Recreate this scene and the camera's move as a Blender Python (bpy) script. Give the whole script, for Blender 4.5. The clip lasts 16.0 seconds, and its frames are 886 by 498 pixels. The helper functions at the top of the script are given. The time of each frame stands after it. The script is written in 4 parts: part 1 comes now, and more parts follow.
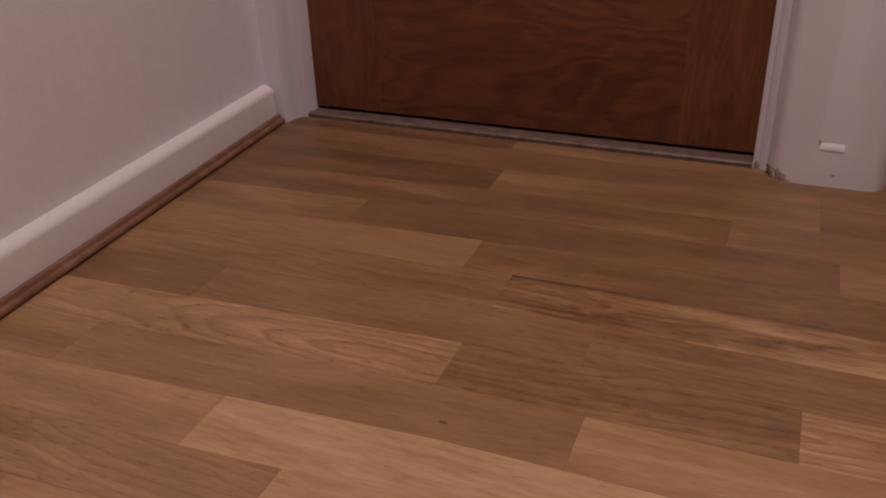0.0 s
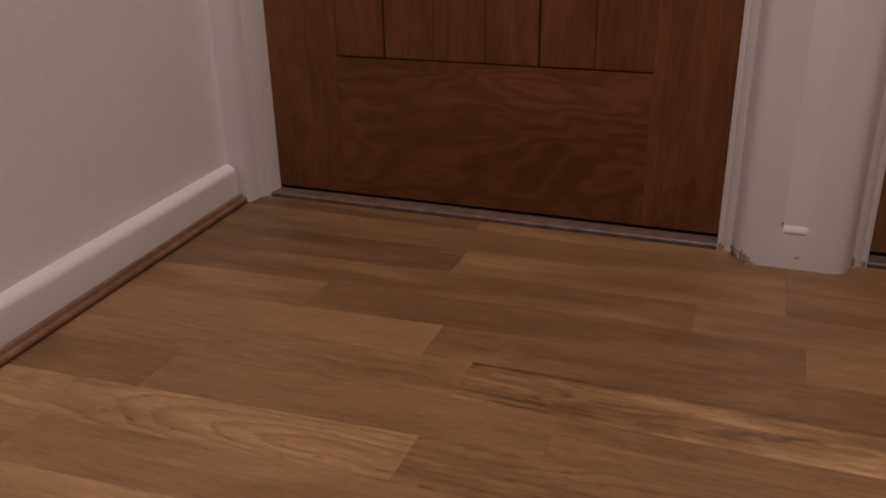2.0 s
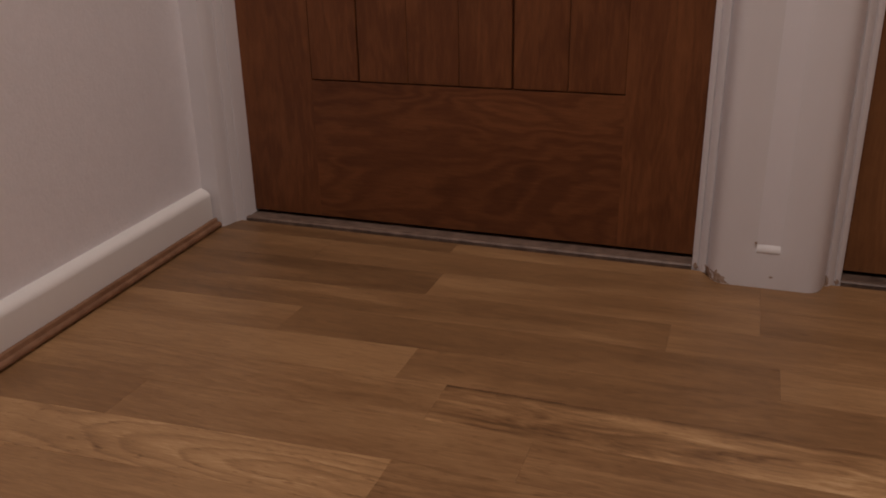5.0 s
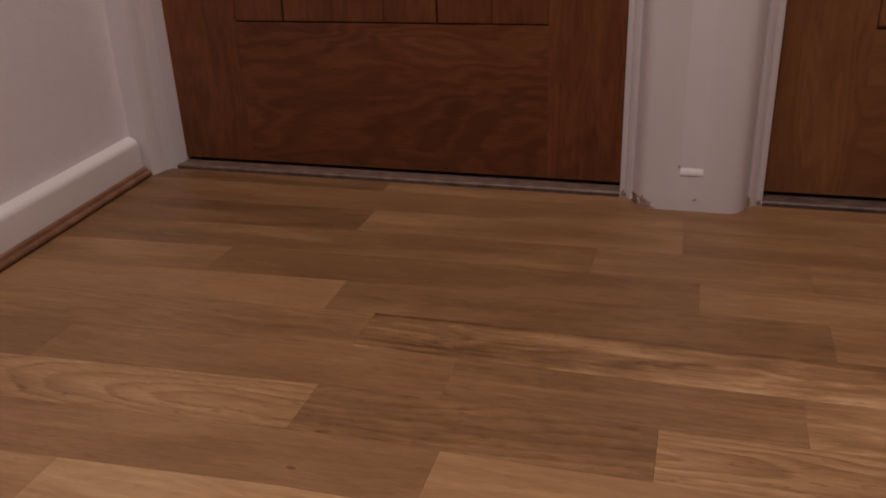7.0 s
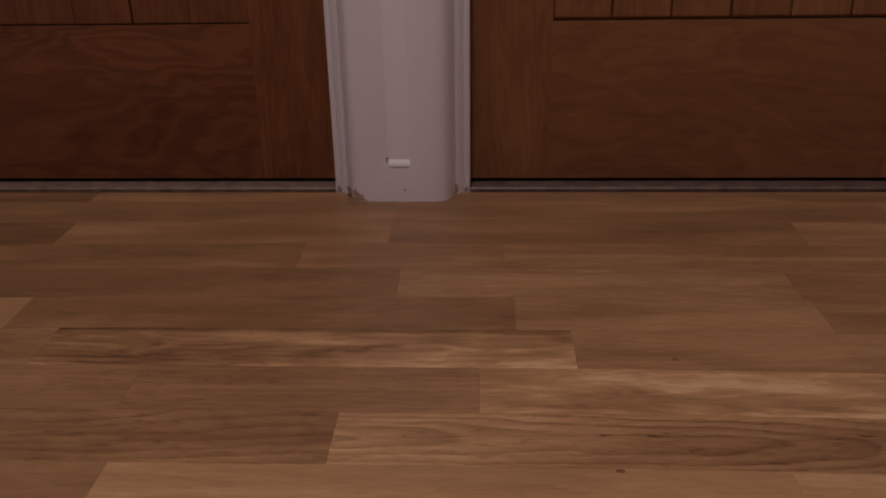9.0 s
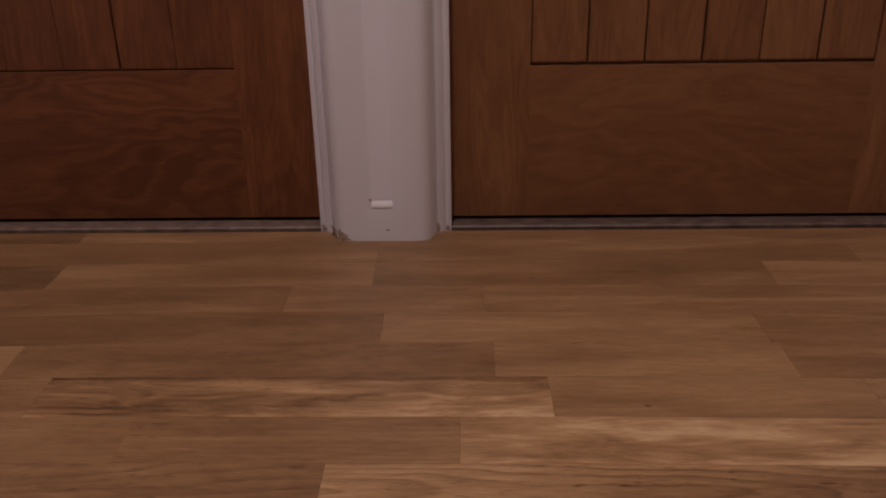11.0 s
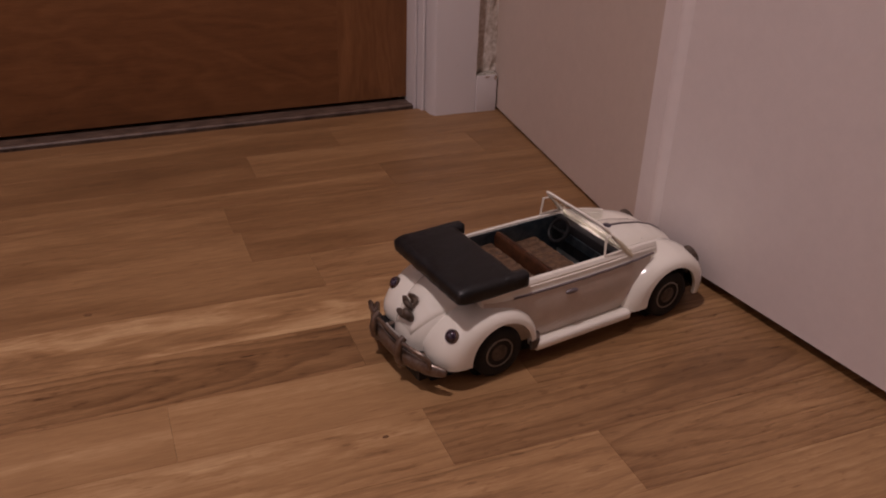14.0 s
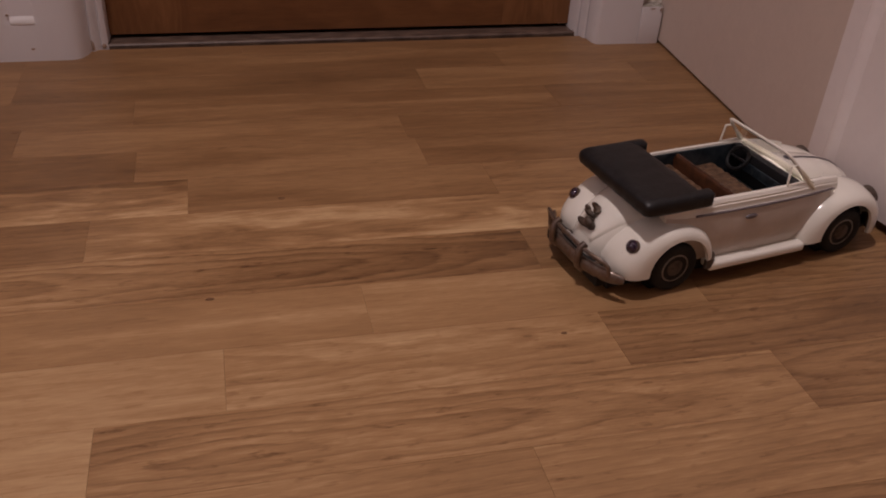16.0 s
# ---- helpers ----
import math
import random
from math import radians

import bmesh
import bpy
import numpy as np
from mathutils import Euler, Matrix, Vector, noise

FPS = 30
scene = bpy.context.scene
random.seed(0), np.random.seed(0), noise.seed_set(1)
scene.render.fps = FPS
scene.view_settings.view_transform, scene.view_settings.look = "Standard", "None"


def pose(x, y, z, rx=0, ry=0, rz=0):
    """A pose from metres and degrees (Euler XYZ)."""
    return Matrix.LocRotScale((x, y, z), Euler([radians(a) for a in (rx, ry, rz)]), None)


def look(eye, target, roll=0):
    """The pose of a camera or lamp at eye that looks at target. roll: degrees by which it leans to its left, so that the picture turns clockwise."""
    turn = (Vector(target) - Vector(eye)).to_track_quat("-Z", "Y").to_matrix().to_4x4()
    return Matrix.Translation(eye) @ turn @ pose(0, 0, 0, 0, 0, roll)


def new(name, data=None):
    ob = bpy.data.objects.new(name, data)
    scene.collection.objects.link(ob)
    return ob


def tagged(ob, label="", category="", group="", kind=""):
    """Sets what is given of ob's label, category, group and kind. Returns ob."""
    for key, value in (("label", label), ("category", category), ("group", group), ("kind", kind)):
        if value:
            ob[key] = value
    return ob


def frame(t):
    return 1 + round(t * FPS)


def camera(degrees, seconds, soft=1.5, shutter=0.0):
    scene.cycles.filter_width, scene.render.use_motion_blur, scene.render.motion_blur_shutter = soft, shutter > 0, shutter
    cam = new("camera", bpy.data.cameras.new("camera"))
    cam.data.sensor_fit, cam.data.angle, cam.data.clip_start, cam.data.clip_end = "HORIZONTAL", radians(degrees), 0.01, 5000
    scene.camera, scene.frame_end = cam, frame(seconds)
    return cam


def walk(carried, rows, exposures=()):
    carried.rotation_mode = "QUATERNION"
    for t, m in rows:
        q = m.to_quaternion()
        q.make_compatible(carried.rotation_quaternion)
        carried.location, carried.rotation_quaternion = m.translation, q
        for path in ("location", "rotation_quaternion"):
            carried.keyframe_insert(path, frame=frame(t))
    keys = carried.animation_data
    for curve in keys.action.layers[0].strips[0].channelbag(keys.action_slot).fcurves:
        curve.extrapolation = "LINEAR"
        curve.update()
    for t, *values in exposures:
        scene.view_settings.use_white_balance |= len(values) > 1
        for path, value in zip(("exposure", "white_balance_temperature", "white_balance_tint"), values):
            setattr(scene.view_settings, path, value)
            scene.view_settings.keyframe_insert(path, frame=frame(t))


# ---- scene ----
EXPOSURES = [(0, 0.04, 6450, 14), (0.5, -0.07, 6480, 12), (1, -0.1, 6500, 11), (1.5, -0.02, 6600, 7), (2, 0, 6600, 5), (2.5, 0.02, 6600, 5), (3, 0.03, 6600, 3), (3.5, -0.03, 6600, 0), (4, -0.1, 6600, -2), (6.5, 0, 6600, 4), (7, 0, 6600, 6), (7.5, -0.04, 6450, 9), (8, -0.15, 6350, 10), (8.5, -0.21, 6300, 10), (9, -0.26, 6300, 9), (11.5, -0.04, 6300, 9), (12, -0.1, 6320, 9), (12.5, -0.13, 6380, 10), (13, -0.19, 6450, 10), (13.5, -0.22, 6550, 11), (14, -0.06, 6560, 14), (14.5, 0.05, 6600, 15), (15, 0.07, 6600, 14), (15.5, 0.04, 6520, 12), (16, -0.04, 6500, 10)]
# ---- camera: seconds, eye, yaw (to the left from +y), pitch, lean ----
cam = camera(54.17, 16.0, soft=1.9)
ROWS = [
    (0, 0.0957, 0.2093, 0.4391, 23.06, -28.05, -1.90),
    (0.5, 0.1108, 0.2101, 0.4430, 22.04, -27.47, -2.10),
    (1, 0.1248, 0.2199, 0.4480, 20.53, -25.07, -1.74),
    (1.5, 0.1248, 0.2324, 0.4560, 19.44, -22.79, -1.87),
    (2, 0.1029, 0.2394, 0.4423, 21.20, -23.40, -1.18),
    (2.5, 0.0859, 0.2450, 0.4389, 22.12, -23.42, -0.42),
    (3, 0.0676, 0.2353, 0.4341, 22.64, -23.41, 0.31),
    (3.5, 0.0700, 0.2227, 0.4394, 22.27, -22.66, 0.76),
    (4, 0.0853, 0.2204, 0.4421, 21.32, -21.43, 0.50),
    (4.2, 0.0975, 0.2241, 0.4439, 21.12, -21.08, 0.08),
    (6.3, 0.1162, 0.2634, 0.4222, 18.90, -23.34, -2.56),
    (6.5, 0.1174, 0.2528, 0.4256, 19.06, -22.99, -2.84),
    (7, 0.1488, 0.2387, 0.4088, 17.09, -24.43, -2.38),
    (7.5, 0.1698, 0.2404, 0.4009, 13.86, -25.65, -1.33),
    (8, 0.1900, 0.2480, 0.3944, 9.90, -25.48, -0.75),
    (8.5, 0.2230, 0.2473, 0.3855, 5.46, -25.22, -0.25),
    (9, 0.2505, 0.2507, 0.3876, 2.73, -24.01, -0.97),
    (9.2, 0.2507, 0.2564, 0.3884, 2.10, -23.82, -1.12),
    (11.3, 0.2590, 0.2320, 0.4410, 1.62, -23.70, -1.10),
    (11.5, 0.2734, 0.2257, 0.4348, 1.35, -24.60, -1.18),
    (12, 0.3052, 0.2289, 0.4244, -2.98, -26.36, -0.54),
    (12.5, 0.3237, 0.2318, 0.4219, -5.95, -28.34, 0.56),
    (13, 0.3604, 0.2224, 0.4179, -12.27, -29.25, 2.40),
    (13.5, 0.4373, 0.2002, 0.4172, -19.67, -29.48, 1.72),
    (14, 0.4541, 0.1984, 0.4192, -22.88, -28.77, 1.94),
    (14.5, 0.4539, 0.2012, 0.4185, -23.75, -28.64, 2.39),
    (15, 0.4445, 0.1974, 0.4224, -23.19, -28.75, 2.57),
    (15.5, 0.4069, 0.1937, 0.4104, -19.61, -30.35, 2.58),
    (16, 0.3706, 0.1798, 0.4048, -16.02, -32.80, 3.87),
]


def eye_pose(x, y, z, yaw, pitch, lean):
    a, b = radians(yaw), radians(pitch)
    ahead = Vector((-math.sin(a) * math.cos(b), math.cos(a) * math.cos(b), math.sin(b)))
    return look((x, y, z), Vector((x, y, z)) + ahead, lean)


walk(cam, [(t, eye_pose(*r)) for t, *r in ROWS], exposures=EXPOSURES)

# ---- world and lights ----
world = bpy.data.worlds.new("world")
scene.world = world
world.use_nodes = True
world.node_tree.nodes["Background"].inputs[0].default_value = (0.9, 0.85, 0.9, 1)
world.node_tree.nodes["Background"].inputs[1].default_value = 0.01


def lamp(name, kind, energy, colour, m, size):
    data = bpy.data.lights.new(name, kind)
    data.energy, data.color = energy, colour
    data.shadow_soft_size = size
    ob = new(name, data)
    ob.matrix_world = m
    return ob


downlight = lamp("ceiling_light", "SPOT", 80.0, (1.0, 0.83, 0.83), pose(0.12, 0.55, 2.26), 0.06)
downlight.data.spot_size, downlight.data.spot_blend = radians(130), 0.4


# ---- materials ----
def make_mat(name, colour, rough=0.5, metal=0.0, spec=0.5, coat=0.0):
    m = bpy.data.materials.new(name)
    m.use_nodes = True
    b = m.node_tree.nodes["Principled BSDF"]
    b.inputs["Base Color"].default_value = (*colour, 1)
    b.inputs["Roughness"].default_value = rough
    b.inputs["Metallic"].default_value = metal
    b.inputs["Specular IOR Level"].default_value = spec
    b.inputs["Coat Weight"].default_value = coat
    return m, m.node_tree, b


def node(t, kind, **values):
    n = t.nodes.new(kind)
    for k, v in values.items():
        n.inputs[k.replace("_", " ")].default_value = v
    return n


def mapped(t, scale, coord="Object", shift=None):
    c = t.nodes.new("ShaderNodeTexCoord")
    mp = t.nodes.new("ShaderNodeMapping")
    mp.inputs["Scale"].default_value = scale
    t.links.new(c.outputs[coord], mp.inputs["Vector"])
    if shift is not None:
        t.links.new(shift, mp.inputs["Location"])
    return mp.outputs["Vector"]


def noise_tex(t, vec, scale, detail=4.0, rough=0.55, distort=0.0):
    n = node(t, "ShaderNodeTexNoise", Scale=scale, Detail=detail, Roughness=rough, Distortion=distort)
    t.links.new(vec, n.inputs["Vector"])
    return n.outputs["Fac"]


def calc(t, op, a, b, c=None):
    n = t.nodes.new("ShaderNodeMath")
    n.operation = op
    for i, v in enumerate((a, b, c)):
        if v is None:
            continue
        if isinstance(v, (int, float)):
            n.inputs[i].default_value = v
        else:
            t.links.new(v, n.inputs[i])
    return n.outputs[0]


def ramp(t, fac, stops):
    n = t.nodes.new("ShaderNodeValToRGB")
    el = n.color_ramp.elements
    while len(el) < len(stops):
        el.new(0.5)
    for e, (p, c) in zip(el, stops):
        e.position, e.color = p, (*c, 1)
    t.links.new(fac, n.inputs["Fac"])
    return n.outputs["Color"]


def relief(t, b, height, strength, distance=0.001):
    n = node(t, "ShaderNodeBump", Strength=strength, Distance=distance)
    t.links.new(height, n.inputs["Height"])
    t.links.new(n.outputs["Normal"], b.inputs["Normal"])


def mix_rgb(t, fac, a, b, blend="MIX"):
    n = t.nodes.new("ShaderNodeMix")
    n.data_type, n.blend_type = "RGBA", blend
    for i, v in ((0, fac), (6, a), (7, b)):
        if isinstance(v, (int, float)):
            n.inputs[i].default_value = v
        elif isinstance(v, tuple):
            n.inputs[i].default_value = (*v, 1)
        else:
            t.links.new(v, n.inputs[i])
    return n.outputs[2]


def floor_oak():
    """Oak strip. The piece's own colour holds its tone (red), its figure (green), its pale flames (blue) and its fall of tone (alpha);
    its UV map runs along and across the log, so that the growth rings arch round the UV origin."""
    m, t, b = make_mat("floor_oak", (0.3, 0.18, 0.1), 0.42, spec=0.35)
    info = t.nodes.new("ShaderNodeObjectInfo")
    sep = t.nodes.new("ShaderNodeSeparateColor")
    t.links.new(info.outputs["Color"], sep.inputs["Color"])
    tone, figure, flame = sep.outputs
    rnd = calc(t, "MULTIPLY", info.outputs["Random"], 53.0)
    com = t.nodes.new("ShaderNodeCombineXYZ")
    for i in range(3):
        t.links.new(rnd, com.inputs[i])
    shift = com.outputs[0]
    fine = noise_tex(t, mapped(t, (30, 210, 1), shift=shift), 1.0, 4, 0.6, 0.4)
    pores = noise_tex(t, mapped(t, (60, 620, 1), shift=shift), 1.0, 3, 0.6)
    broad = noise_tex(t, mapped(t, (6, 17, 1), shift=shift), 1.0, 3, 0.5, 0.4)
    blotch = noise_tex(t, mapped(t, (20, 60, 1), shift=shift), 1.0, 4, 0.6, 0.3)
    fleck = noise_tex(t, mapped(t, (50, 190, 1), shift=shift), 1.0, 3, 0.55, 0.3)
    band = noise_tex(t, mapped(t, (4.6, 38, 1), shift=shift), 1.0, 3, 0.6, 0.9)
    curl = noise_tex(t, mapped(t, (10, 46, 1), shift=shift), 1.0, 4, 0.6, 1.5)
    wave = noise_tex(t, mapped(t, (9, 34, 1), shift=shift), 1.0, 3, 0.55)
    bend = noise_tex(t, mapped(t, (5, 12, 1), shift=shift), 1.0, 2, 0.5)
    streak = noise_tex(t, mapped(t, (10, 72, 1), shift=shift), 1.0, 5, 0.65, 1.3)
    # growth rings: arches round the heart of the log, wavering with the grain
    log = t.nodes.new("ShaderNodeUVMap")
    lay = t.nodes.new("ShaderNodeSeparateXYZ")
    t.links.new(log.outputs[0], lay.inputs[0])
    deep = calc(t, "MULTIPLY_ADD", lay.outputs[0], 0.075, calc(t, "MULTIPLY", calc(t, "SUBTRACT", bend, 0.5), 0.034))
    wide = calc(t, "MULTIPLY_ADD", calc(t, "SUBTRACT", wave, 0.5), 0.015, lay.outputs[1])
    reach = calc(t, "SQRT", calc(t, "ADD", calc(t, "MULTIPLY", deep, deep), calc(t, "MULTIPLY", wide, wide)), 0.0)
    ring = calc(t, "FRACT", calc(t, "MULTIPLY_ADD", reach, 125.0, calc(t, "MULTIPLY", fine, 0.4)), 0.0)
    late = calc(t, "MULTIPLY", calc(t, "POWER", ring, 2.6), calc(t, "MINIMUM", calc(t, "MULTIPLY", calc(t, "SUBTRACT", 1.0, ring), 7.0), 1.0))
    v = calc(t, "MULTIPLY_ADD", calc(t, "SUBTRACT", fine, 0.5), 0.12, tone)
    v = calc(t, "MULTIPLY_ADD", calc(t, "SUBTRACT", broad, 0.5), 0.26, v)
    v = calc(t, "MULTIPLY_ADD", calc(t, "SUBTRACT", band, 0.5), 0.34, v)
    v = calc(t, "MULTIPLY_ADD", calc(t, "SUBTRACT", blotch, 0.5), 0.13, v)
    v = calc(t, "MULTIPLY_ADD", calc(t, "SUBTRACT", 0.2, late), calc(t, "MULTIPLY", calc(t, "POWER", figure, 1.4), calc(t, "MULTIPLY_ADD", blotch, 0.75, -0.06)), v)
    v = calc(t, "MULTIPLY_ADD", calc(t, "SUBTRACT", streak, 0.5), calc(t, "MULTIPLY_ADD", flame, 0.45, 0.22), v)
    v = calc(t, "MULTIPLY_ADD", calc(t, "SUBTRACT", curl, 0.5), calc(t, "MULTIPLY", flame, 1.0), v)
    # open pores crowd in the early wood, short medullary flecks cross the figured pieces
    v = calc(t, "MULTIPLY_ADD", calc(t, "MULTIPLY", calc(t, "SUBTRACT", pores, 0.52), calc(t, "MULTIPLY_ADD", figure, 0.22, 0.20)), 1.0, v)
    v = calc(t, "MULTIPLY_ADD", calc(t, "MAXIMUM", calc(t, "SUBTRACT", fleck, 0.60), 0.0), calc(t, "MULTIPLY_ADD", figure, -1.6, -0.3), v)
    # some pieces grow paler towards one end
    place = t.nodes.new("ShaderNodeTexCoord")
    along = t.nodes.new("ShaderNodeSeparateXYZ")
    t.links.new(place.outputs["Object"], along.inputs[0])
    v = calc(t, "MULTIPLY_ADD", calc(t, "SUBTRACT", info.outputs["Alpha"], 0.5), calc(t, "MULTIPLY", along.outputs[0], 1.3), v)
    # flamed pieces: a dark streak along one edge, a pale one along the other
    far = calc(t, "MINIMUM", calc(t, "MAXIMUM", calc(t, "MULTIPLY_ADD", along.outputs[1], 130.0, calc(t, "MULTIPLY_ADD", streak, 2.2, -4.2)), 0.0), 1.0)
    near = calc(t, "MINIMUM", calc(t, "MAXIMUM", calc(t, "MULTIPLY_ADD", along.outputs[1], -110.0, calc(t, "MULTIPLY_ADD", streak, 2.0, -3.4)), 0.0), 1.0)
    strong = calc(t, "MULTIPLY", calc(t, "MAXIMUM", calc(t, "SUBTRACT", flame, 0.80), 0.0), 10.0)
    v = calc(t, "MULTIPLY_ADD", calc(t, "MULTIPLY", far, strong), -0.26, v)
    v = calc(t, "MULTIPLY_ADD", calc(t, "MULTIPLY", near, flame), 0.16, v)
    col = ramp(t, v, [(0.0, (0.078, 0.0378, 0.0168)), (0.35, (0.224, 0.1183, 0.0518)), (0.65, (0.390, 0.2262, 0.1045)), (1.0, (0.635, 0.431, 0.231))])
    t.links.new(col, b.inputs["Base Color"])
    t.links.new(calc(t, "MULTIPLY_ADD", broad, 0.18, 0.34), b.inputs["Roughness"])
    relief(t, b, fine, 0.08, 0.0005)
    return m


def door_veneer(name, along, stops, swirl=0.05):
    """Dark stained veneer with its grain along x or z."""
    m, t, b = make_mat(name, (0.12, 0.05, 0.02), 0.5, spec=0.3)
    s1 = (14, 14, 190) if along == "x" else (190, 14, 14)
    s2 = (3.2, 3, 9) if along == "x" else (15, 3, 2.4)
    s4 = (14, 10, 32) if along == "x" else (40, 10, 11)
    s3 = (60, 20, 700) if along == "x" else (700, 20, 60)
    info = t.nodes.new("ShaderNodeObjectInfo")
    rnd = calc(t, "MULTIPLY", info.outputs["Random"], 31.0)
    com = t.nodes.new("ShaderNodeCombineXYZ")
    for i in range(3):
        t.links.new(rnd, com.inputs[i])
    fine = noise_tex(t, mapped(t, s1, shift=com.outputs[0]), 1.0, 5, 0.65)
    broad = noise_tex(t, mapped(t, s2, shift=com.outputs[0]), 1.0, 3, 0.5, 0.5)
    dash = noise_tex(t, mapped(t, s3, shift=com.outputs[0]), 1.0, 3, 0.6)
    blotch = noise_tex(t, mapped(t, s4, shift=com.outputs[0]), 1.0, 4, 0.6, 0.4)
    turn = calc(t, "SINE", calc(t, "MULTIPLY_ADD", blotch, 6.0, calc(t, "MULTIPLY", broad, 75.0)), 0.0)
    v = calc(t, "MULTIPLY_ADD", calc(t, "SUBTRACT", fine, 0.5), 0.30, 0.49)
    v = calc(t, "MULTIPLY_ADD", calc(t, "SUBTRACT", broad, 0.5), 0.45, v)
    v = calc(t, "MULTIPLY_ADD", calc(t, "SUBTRACT", blotch, 0.5), 0.30 if along == "x" else 0.42, v)
    v = calc(t, "MULTIPLY_ADD", turn, swirl if along == "x" else 0.05, v)
    v = calc(t, "MULTIPLY_ADD", calc(t, "SUBTRACT", dash, 0.5), 0.26, v)
    v = calc(t, "MULTIPLY_ADD", info.outputs["Random"], 0.06, v)
    col = ramp(t, v, list(zip((0.1, 0.5, 0.95), stops)))
    t.links.new(col, b.inputs["Base Color"])
    t.links.new(calc(t, "MULTIPLY_ADD", fine, 0.2, 0.4), b.inputs["Roughness"])
    relief(t, b, fine, 0.15, 0.0008)
    return m


def wall_paint(name, colour, rough=0.6, grain=0.35, scale=220):
    m, t, b = make_mat(name, colour, rough, spec=0.3)
    vec = mapped(t, (1, 1, 1))
    a = noise_tex(t, vec, scale, 4, 0.6)
    c = noise_tex(t, vec, 5.0, 3, 0.5)
    d = noise_tex(t, vec, 55.0, 5, 0.7)
    f = calc(t, "MULTIPLY_ADD", calc(t, "SUBTRACT", c, 0.5), 0.30, calc(t, "MULTIPLY", a, 0.12))
    f = calc(t, "MULTIPLY_ADD", calc(t, "SUBTRACT", d, 0.5), 0.55, f)
    dark = tuple(v * 0.78 for v in colour)
    t.links.new(mix_rgb(t, calc(t, "ADD", f, 0.1), colour, dark), b.inputs["Base Color"])
    relief(t, b, calc(t, "ADD", a, d), grain, 0.0014)
    return m


def gloss_trim(name, fresh, worn):
    """White gloss on woodwork, with brush marks, a few stains and thick old coats."""
    m, t, b = make_mat(name, fresh, 0.38, spec=0.45)
    vec = mapped(t, (1, 1, 1))
    a = noise_tex(t, mapped(t, (60, 60, 14)), 1.0, 4, 0.6)
    d = noise_tex(t, vec, 38.0, 5, 0.7)
    lumps = noise_tex(t, vec, 120.0, 3, 0.6)
    spots = ramp(t, d, [(0.70, (0, 0, 0)), (0.76, (1, 1, 1))])
    col = mix_rgb(t, calc(t, "MULTIPLY", a, 0.3), fresh, worn)
    col = mix_rgb(t, calc(t, "MULTIPLY", spots, 0.25), col, (0.4, 0.32, 0.27))
    t.links.new(col, b.inputs["Base Color"])
    relief(t, b, calc(t, "MULTIPLY_ADD", lumps, 0.6, a), 0.3, 0.001)
    return m


def toy_paint():
    """Ivory enamel, scuffed and yellowed in places."""
    m, t, b = make_mat("toy_paint", (0.8, 0.77, 0.68), 0.14, spec=0.5, coat=0.5)
    vec = mapped(t, (1, 1, 1))
    a = noise_tex(t, vec, 24, 4, 0.6)
    s = noise_tex(t, vec, 260, 4, 0.7)
    col = mix_rgb(t, a, (0.90, 0.875, 0.80), (0.84, 0.81, 0.715))
    spots = ramp(t, s, [(0.715, (0, 0, 0)), (0.74, (1, 1, 1))])
    col = mix_rgb(t, calc(t, "MULTIPLY", spots, 0.7), col, (0.24, 0.2, 0.17))
    t.links.new(col, b.inputs["Base Color"])
    t.links.new(calc(t, "MULTIPLY_ADD", a, 0.14, 0.08), b.inputs["Roughness"])
    return m


def worn_chrome(name, colour, rust, rough=0.3):
    m, t, b = make_mat(name, colour, rough, metal=1.0)
    vec = mapped(t, (1, 1, 1))
    a = noise_tex(t, vec, 90, 5, 0.65)
    f = ramp(t, a, [(0.42, (0, 0, 0)), (0.62, (1, 1, 1))])
    t.links.new(mix_rgb(t, calc(t, "MULTIPLY", f, rust), colour, (0.12, 0.065, 0.035)), b.inputs["Base Color"])
    t.links.new(calc(t, "SUBTRACT", 1.0, calc(t, "MULTIPLY", f, rust * 0.8)), b.inputs["Metallic"])
    t.links.new(calc(t, "MULTIPLY_ADD", a, 0.4, rough - 0.1), b.inputs["Roughness"])
    return m


def mottled(name, c1, c2, scale, rough=0.6, spec=0.4, bump=0.2):
    m, t, b = make_mat(name, c1, rough, spec=spec)
    vec = mapped(t, (1, 1, 1))
    a = noise_tex(t, vec, scale, 5, 0.65)
    t.links.new(ramp(t, a, [(0.35, c1), (0.68, c2)]), b.inputs["Base Color"])
    relief(t, b, a, bump, 0.0006)
    return m


OAK = floor_oak()
RED_BROWN = ((0.041, 0.0118, 0.0050), (0.129, 0.0435, 0.0150), (0.256, 0.098, 0.036))
OLIVE_BROWN = ((0.078, 0.028, 0.011), (0.190, 0.081, 0.031), (0.31, 0.145, 0.06))
VENEER_1 = door_veneer("door_veneer_rail", "x", RED_BROWN, 0.08), door_veneer("door_veneer_stile", "z", RED_BROWN)
VENEER_2 = door_veneer("lighter_veneer_rail", "x", OLIVE_BROWN), door_veneer("lighter_veneer_stile", "z", OLIVE_BROWN)
WALL = wall_paint("wall_paint", (0.83, 0.795, 0.815))
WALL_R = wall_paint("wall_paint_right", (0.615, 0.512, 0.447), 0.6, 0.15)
LEAF = wall_paint("white_door_paint", (0.765, 0.695, 0.68), 0.55, 0.12, 90)
PALE_ARRIS = wall_paint("pale_arris_paint", (0.84, 0.77, 0.76), 0.5, 0.08, 60)
# dark colour for the unseen end wall, so that less light bounces back
FAR_WALL = wall_paint("far_wall_paint", (0.12, 0.09, 0.075))
